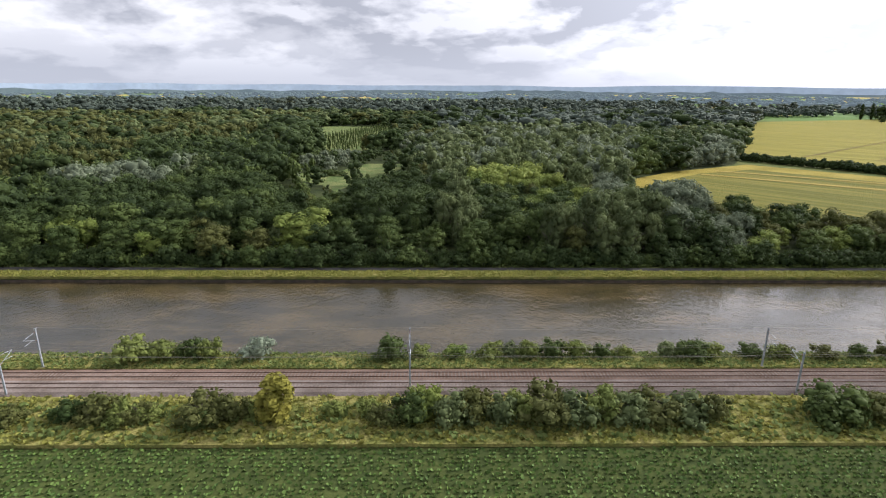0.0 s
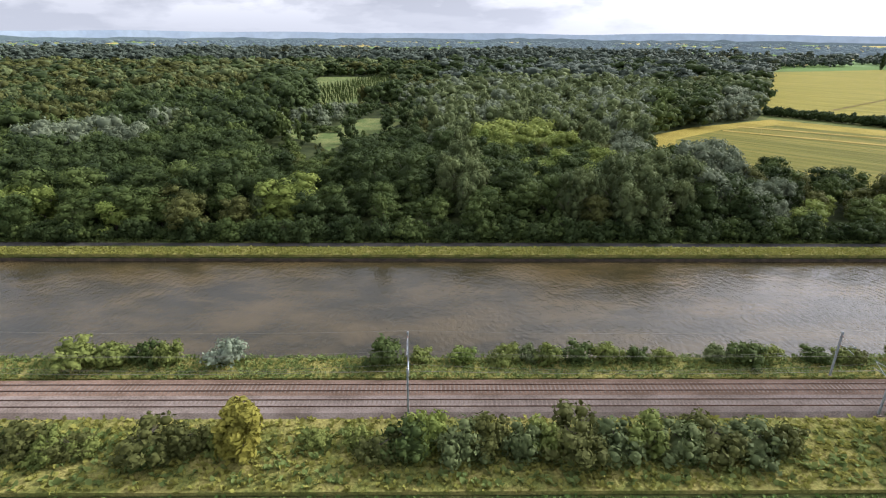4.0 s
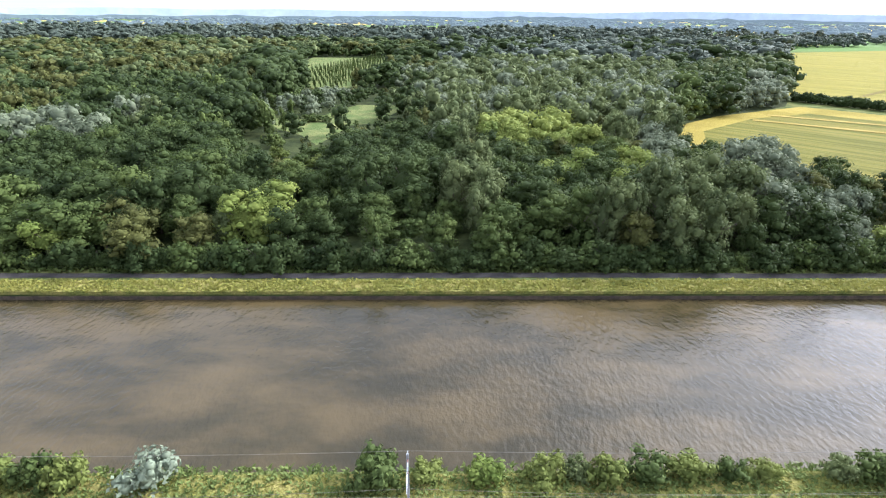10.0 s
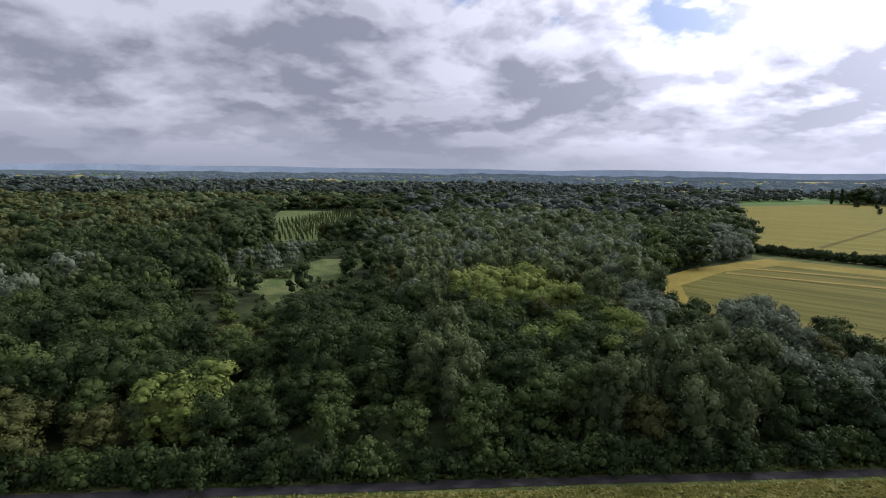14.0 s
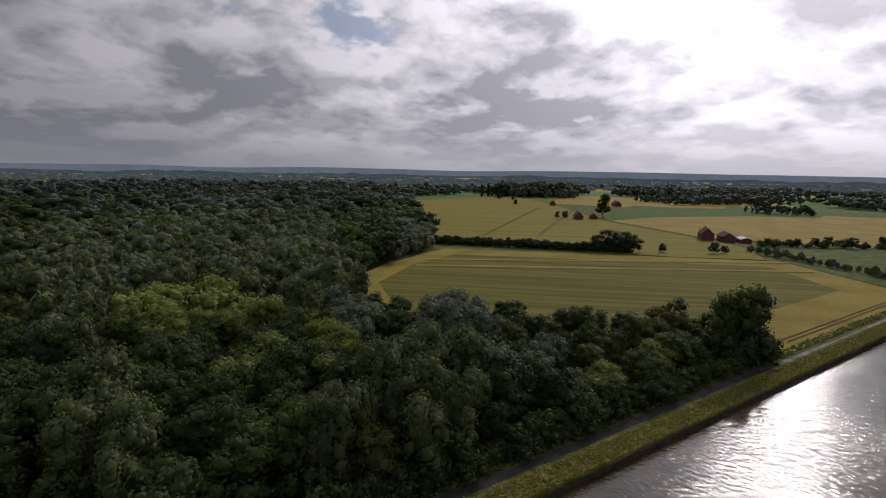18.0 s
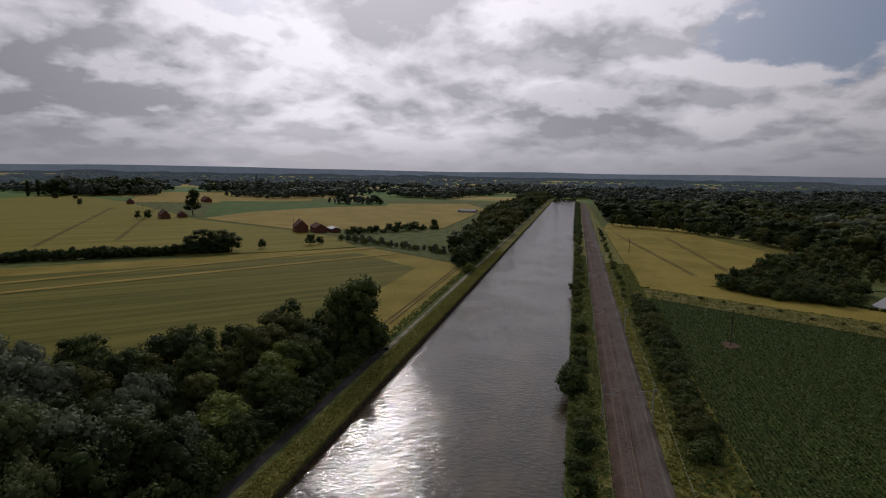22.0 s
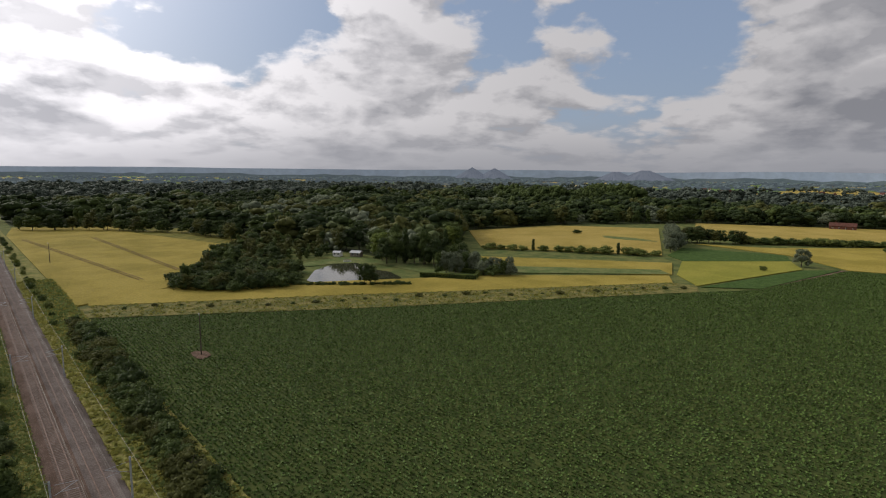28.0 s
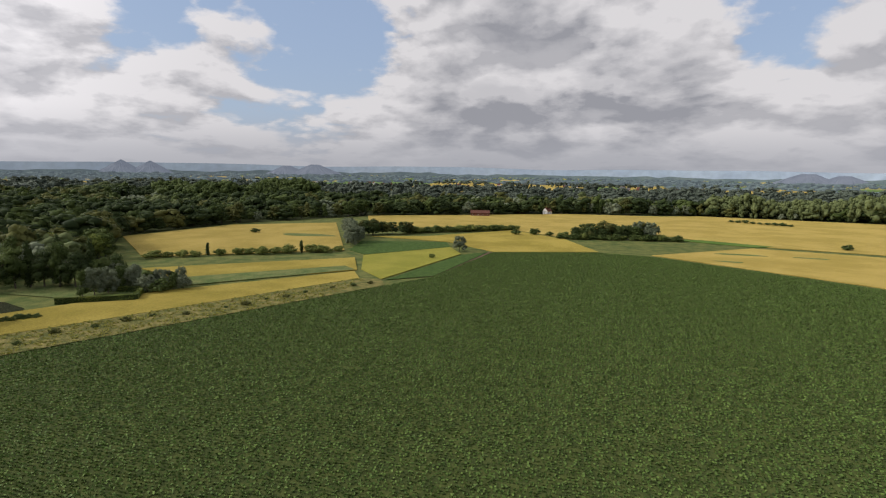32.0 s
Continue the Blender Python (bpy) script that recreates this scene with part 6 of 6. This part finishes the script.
house(616.2, 655, 18, 8, 4, 7.5, 45, M["brick"], M["tile"], "far brick barn by the wheat", 4, "barn", False)
house(171.6, -497.9, 20, 8, 3.4, 6.0, 12, M["brick"], M["tile"], "low brick house at the edge of the wood", 4)
house(105.7, -557.9, 9, 7, 3.6, 7.0, 60, M["render"], M["tile"], "small white house at the edge of the wood", 2)
house(136.9, -557.8, 14, 6, 3.0, 4.6, 5, M["brick"], M["sheet"], "low shed at the edge of the wood", 3, "shed", False)
house(299.5, -71.6, 6, 3.6, 2.3, 3.2, 30, M["plank"], M["sheet"], "small plank cabin beside the pond", 2, "shed", False)
house(306.6, -63.9, 4.5, 3.0, 2.2, 2.9, 30, M["render"], M["sheet"], "pale garden hut beside the pond", 2, "shed", False)


def far_village(name, cx, cy, across, deep, number, seed, turn):
    rng = random.Random(seed)
    for k in range(number):
        house(cx + rng.uniform(-across, across), cy + rng.uniform(-deep, deep), rng.uniform(9, 16), rng.uniform(7, 9), rng.uniform(3.5, 5.5), rng.uniform(7, 10), rng.uniform(0, 180),
              M["render"] if rng.random() < 0.4 else M["brick"], M["tile"] if rng.random() < 0.75 else M["slate"], "distant village house with pitched roof", 3)


far_village("village", 1250, 700, 160, 260, 16, 2, 0)
far_village("village", 900, -1500, 420, 120, 18, 3, 0)
far_village("village", 150, -1500, 320, 160, 18, 4, 0)

# church with a spire
church = tagged(new("church"), "far grey church with a pointed spire", "church")
church.location = (1300, 900, 0)
bm = bmesh.new()
box(bm, 0, 0, 5, 26, 10, 10, 0.6)
part("nave", bm, M["render"], church)
bm = bmesh.new()
box(bm, -14, -8, 9, 6, 6, 18, 0.6)
part("tower", bm, M["brick"], church)
bm = bmesh.new()
rod(bm, (-14, -8, 18), (-14, -8, 36), 3.8, 0.1, 8)
part("spire", bm, M["slate"], church)

# boat and jetty at the pond
boat = tagged(new("rowing_boat"), "small pale rowing boat moored at the pond", "boat")
boat.matrix_basis = pose(285.8, -57.2, 0.16, 0, 0, 40)
bm = bmesh.new()
ribs = []
for t in np.linspace(-1, 1, 9):
    w, k = 0.75 * (1 - abs(t) ** 2.6) + 0.02, 0.08 * t * t
    ribs.append([bm.verts.new((2.1 * t, s * w * f, z + k)) for s, f, z in ((-1, 1, 0.5), (-1, 0.7, 0.05), (1, 0.7, 0.05), (1, 1, 0.5))])
for a, b in zip(ribs, ribs[1:]):
    for i in range(3):
        bm.faces.new((a[i], b[i], b[i + 1], a[i + 1]))
part("hull", bm, M["boat_paint"], boat)
for x in (-0.7, 0.6):
    bm = bmesh.new()
    box(bm, x, 0, 0.36, 0.3, 1.2, 0.05)
    part("bench", bm, M["plank"], boat)
jetty = tagged(new("jetty"), "short plank jetty at the pond edge", "jetty")
jetty.matrix_basis = pose(290.2, -60.5, 0.1, 0, 0, 50)
for k in range(9):
    bm = bmesh.new()
    box(bm, k * 0.45 - 1.8, 0, 0.35, 0.38, 1.4, 0.06)
    part("plank", bm, M["plank"], jetty)
for x in (-1.7, 1.7):
    for y in (-0.6, 0.6):
        bm = bmesh.new()
        rod(bm, (x, y, -0.2), (x, y, 0.34), 0.07)
        part("post", bm, M["plank"], jetty)

# clipped hedge round the garden
for (x0, y0), (x1, y1) in (((230.2, -61), (209.5, -74.9)), ((209.5, -74.9), (217.6, -86.1)), ((217.6, -86.1), (237.5, -78.9))):
    n = int(math.hypot(x1 - x0, y1 - y0) / 0.55)
    rng = np.random.default_rng(n)
    t = rng.uniform(0, 1, n * 34)
    d = np.array([x1 - x0, y1 - y0]) / math.hypot(x1 - x0, y1 - y0)
    u = rng.uniform(-0.75, 0.75, len(t))
    zz = rng.uniform(0.1, 2.3, len(t))
    face = rng.integers(0, 3, len(t))
    u = np.where(face == 0, -0.75, np.where(face == 1, 0.75, u)) + rng.normal(0, 0.04, len(t))
    zz = np.where(face == 2, 2.3, zz)
    hx, hy = x0 + (x1 - x0) * t - d[1] * u, y0 + (y1 - y0) * t + d[0] * u
    hedge = tufts("clipped_hedge", hx, hy, zz - 0.25, 0.4, 0.22, 1, "leaf_lime", "clipped bright green garden hedge", "hedge", n)
    bm = bmesh.new()
    box(bm, (x0 + x1) / 2, (y0 + y1) / 2, 1.1, math.hypot(x1 - x0, y1 - y0), 1.4, 2.3, math.atan2(y1 - y0, x1 - x0))
    part("hedge_core", bm, M["leaf_oak"], hedge)

# glasshouse-like long pale sheds far along the canal
house(668.7, 220.4, 22, 9, 2.6, 4.0, 80, M["sheet"], M["slate"], "long low shed with pale walls", 6, "shed", False)

# ---- distance ----
def far_lines(seed, r0, r1, number, gap):
    rng = random.Random(seed)
    rows = []
    for _ in range(number):
        a, r = rng.uniform(0, 6.283), rng.uniform(r0, r1)
        x, y = r * math.cos(a), r * math.sin(a)
        t, n = rng.uniform(-0.5, 0.5) + a + 1.57, rng.randrange(6, 22)
        for k in range(n):
            px, py = x + math.cos(t) * k * gap + rng.uniform(-6, 6), y + math.sin(t) * k * gap + rng.uniform(-6, 6)
            if 60 < py < 190 and px < 1000 or inside([px], [py], NORTH_WOOD)[0]:
                continue
            rows.append((px, py, rng.uniform(8, 19)))
    return rows


# nearest far lines, in leaves whose colour carries painted haze
woodland("far_woods", far_lines(7, 1150, 1900, 170, 11), ("round", "tall"), 22, 0.16, "far tree lines and copses on the plain", "leaf_far_haze", 0.92, lobes=3, wide=1.7)
# the next two tree lines glow blue-grey, haze put into their material
woodland("far_woods", far_lines(8, 1700, 2900, 230, 34), ("round", "bush"), 12, 0.2, "very far tree lines near the horizon", "far_trees_haze", 0.95, lobes=2, wide=2.6)
woodland("far_woods", far_lines(9, 2700, 3700, 150, 50), ("round", "bush"), 8, 0.2, "tree lines along the horizon", "far_trees_haze", 0.95, lobes=2, wide=4.0)
for x, y, h in ((689, 907.8, 26), (711.7, 914.9, 27), (739.5, 911.6, 25)):
    plant("column_poplar", x, y, h, 0, spread=1.3, group="three poplars on the plain")


def heap(x, y, r, h, seed, label, flat=0.0):
    rng = random.Random(seed)
    bm = bmesh.new()
    bmesh.ops.create_cone(bm, cap_ends=False, segments=36, radius1=r, radius2=r * flat + 1, depth=h)
    bmesh.ops.subdivide_edges(bm, edges=bm.edges[:], cuts=3, use_grid_fill=True)
    for v in bm.verts:
        k = 0.06 * r * (0.5 - v.co.z / h)
        v.co += Vector((rng.uniform(-k, k), rng.uniform(-k, k), rng.uniform(-0.02, 0.02) * h))
        v.co.z += h / 2
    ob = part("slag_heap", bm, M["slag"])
    ob.location = (x, y, 0)
    tagged(ob, label, "slag heap", "heaps on the skyline")


def on_bearing(degrees, r):
    a = radians(degrees)
    return 36 + r * math.sin(a), 90 + r * math.cos(a)


# the heaps' material glows to stand in for haze
for bearing, r, w, h, flat in ((134.3, 4200, 140, 86, 0), (136.6, 4200, 140, 80, 0.03), (151.3, 3900, 200, 72, 0.12), (148.6, 3900, 150, 62, 0.15), (-162.6, 3600, 170, 56, 0.2), (-160.0, 3600, 140, 48, 0.2)):
    x, y = on_bearing(bearing, r)
    heap(x, y, w, h, int(r + w), "far conical slag heap on the skyline, greyed by a haze glow", flat)

# ring of far trees, its blue-grey glow standing in for haze
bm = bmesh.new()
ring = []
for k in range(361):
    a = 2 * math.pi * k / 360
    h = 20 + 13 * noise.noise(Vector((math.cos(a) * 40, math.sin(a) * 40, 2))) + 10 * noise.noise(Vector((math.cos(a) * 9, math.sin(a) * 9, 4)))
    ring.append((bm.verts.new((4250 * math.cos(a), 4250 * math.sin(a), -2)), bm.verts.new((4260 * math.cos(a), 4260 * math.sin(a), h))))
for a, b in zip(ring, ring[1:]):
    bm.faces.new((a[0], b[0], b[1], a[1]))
tagged(part("backdrop", bm, M["far_trees_haze"]), "line of far trees below the skyline, haze put in as blue-grey glow", "treeline", kind="structure")

# hill ring: its bluish glow stands in for the haze
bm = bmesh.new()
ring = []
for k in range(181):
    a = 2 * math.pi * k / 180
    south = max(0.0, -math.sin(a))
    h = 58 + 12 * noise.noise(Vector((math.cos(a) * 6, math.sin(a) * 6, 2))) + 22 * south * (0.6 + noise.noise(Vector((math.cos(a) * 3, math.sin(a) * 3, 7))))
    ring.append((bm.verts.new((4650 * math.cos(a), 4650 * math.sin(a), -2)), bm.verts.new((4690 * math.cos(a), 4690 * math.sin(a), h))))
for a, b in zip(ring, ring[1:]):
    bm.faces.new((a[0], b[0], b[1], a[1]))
tagged(part("backdrop", bm, M["hill"]), "low hills along the horizon, glowing blue in place of haze", "hills", kind="structure")
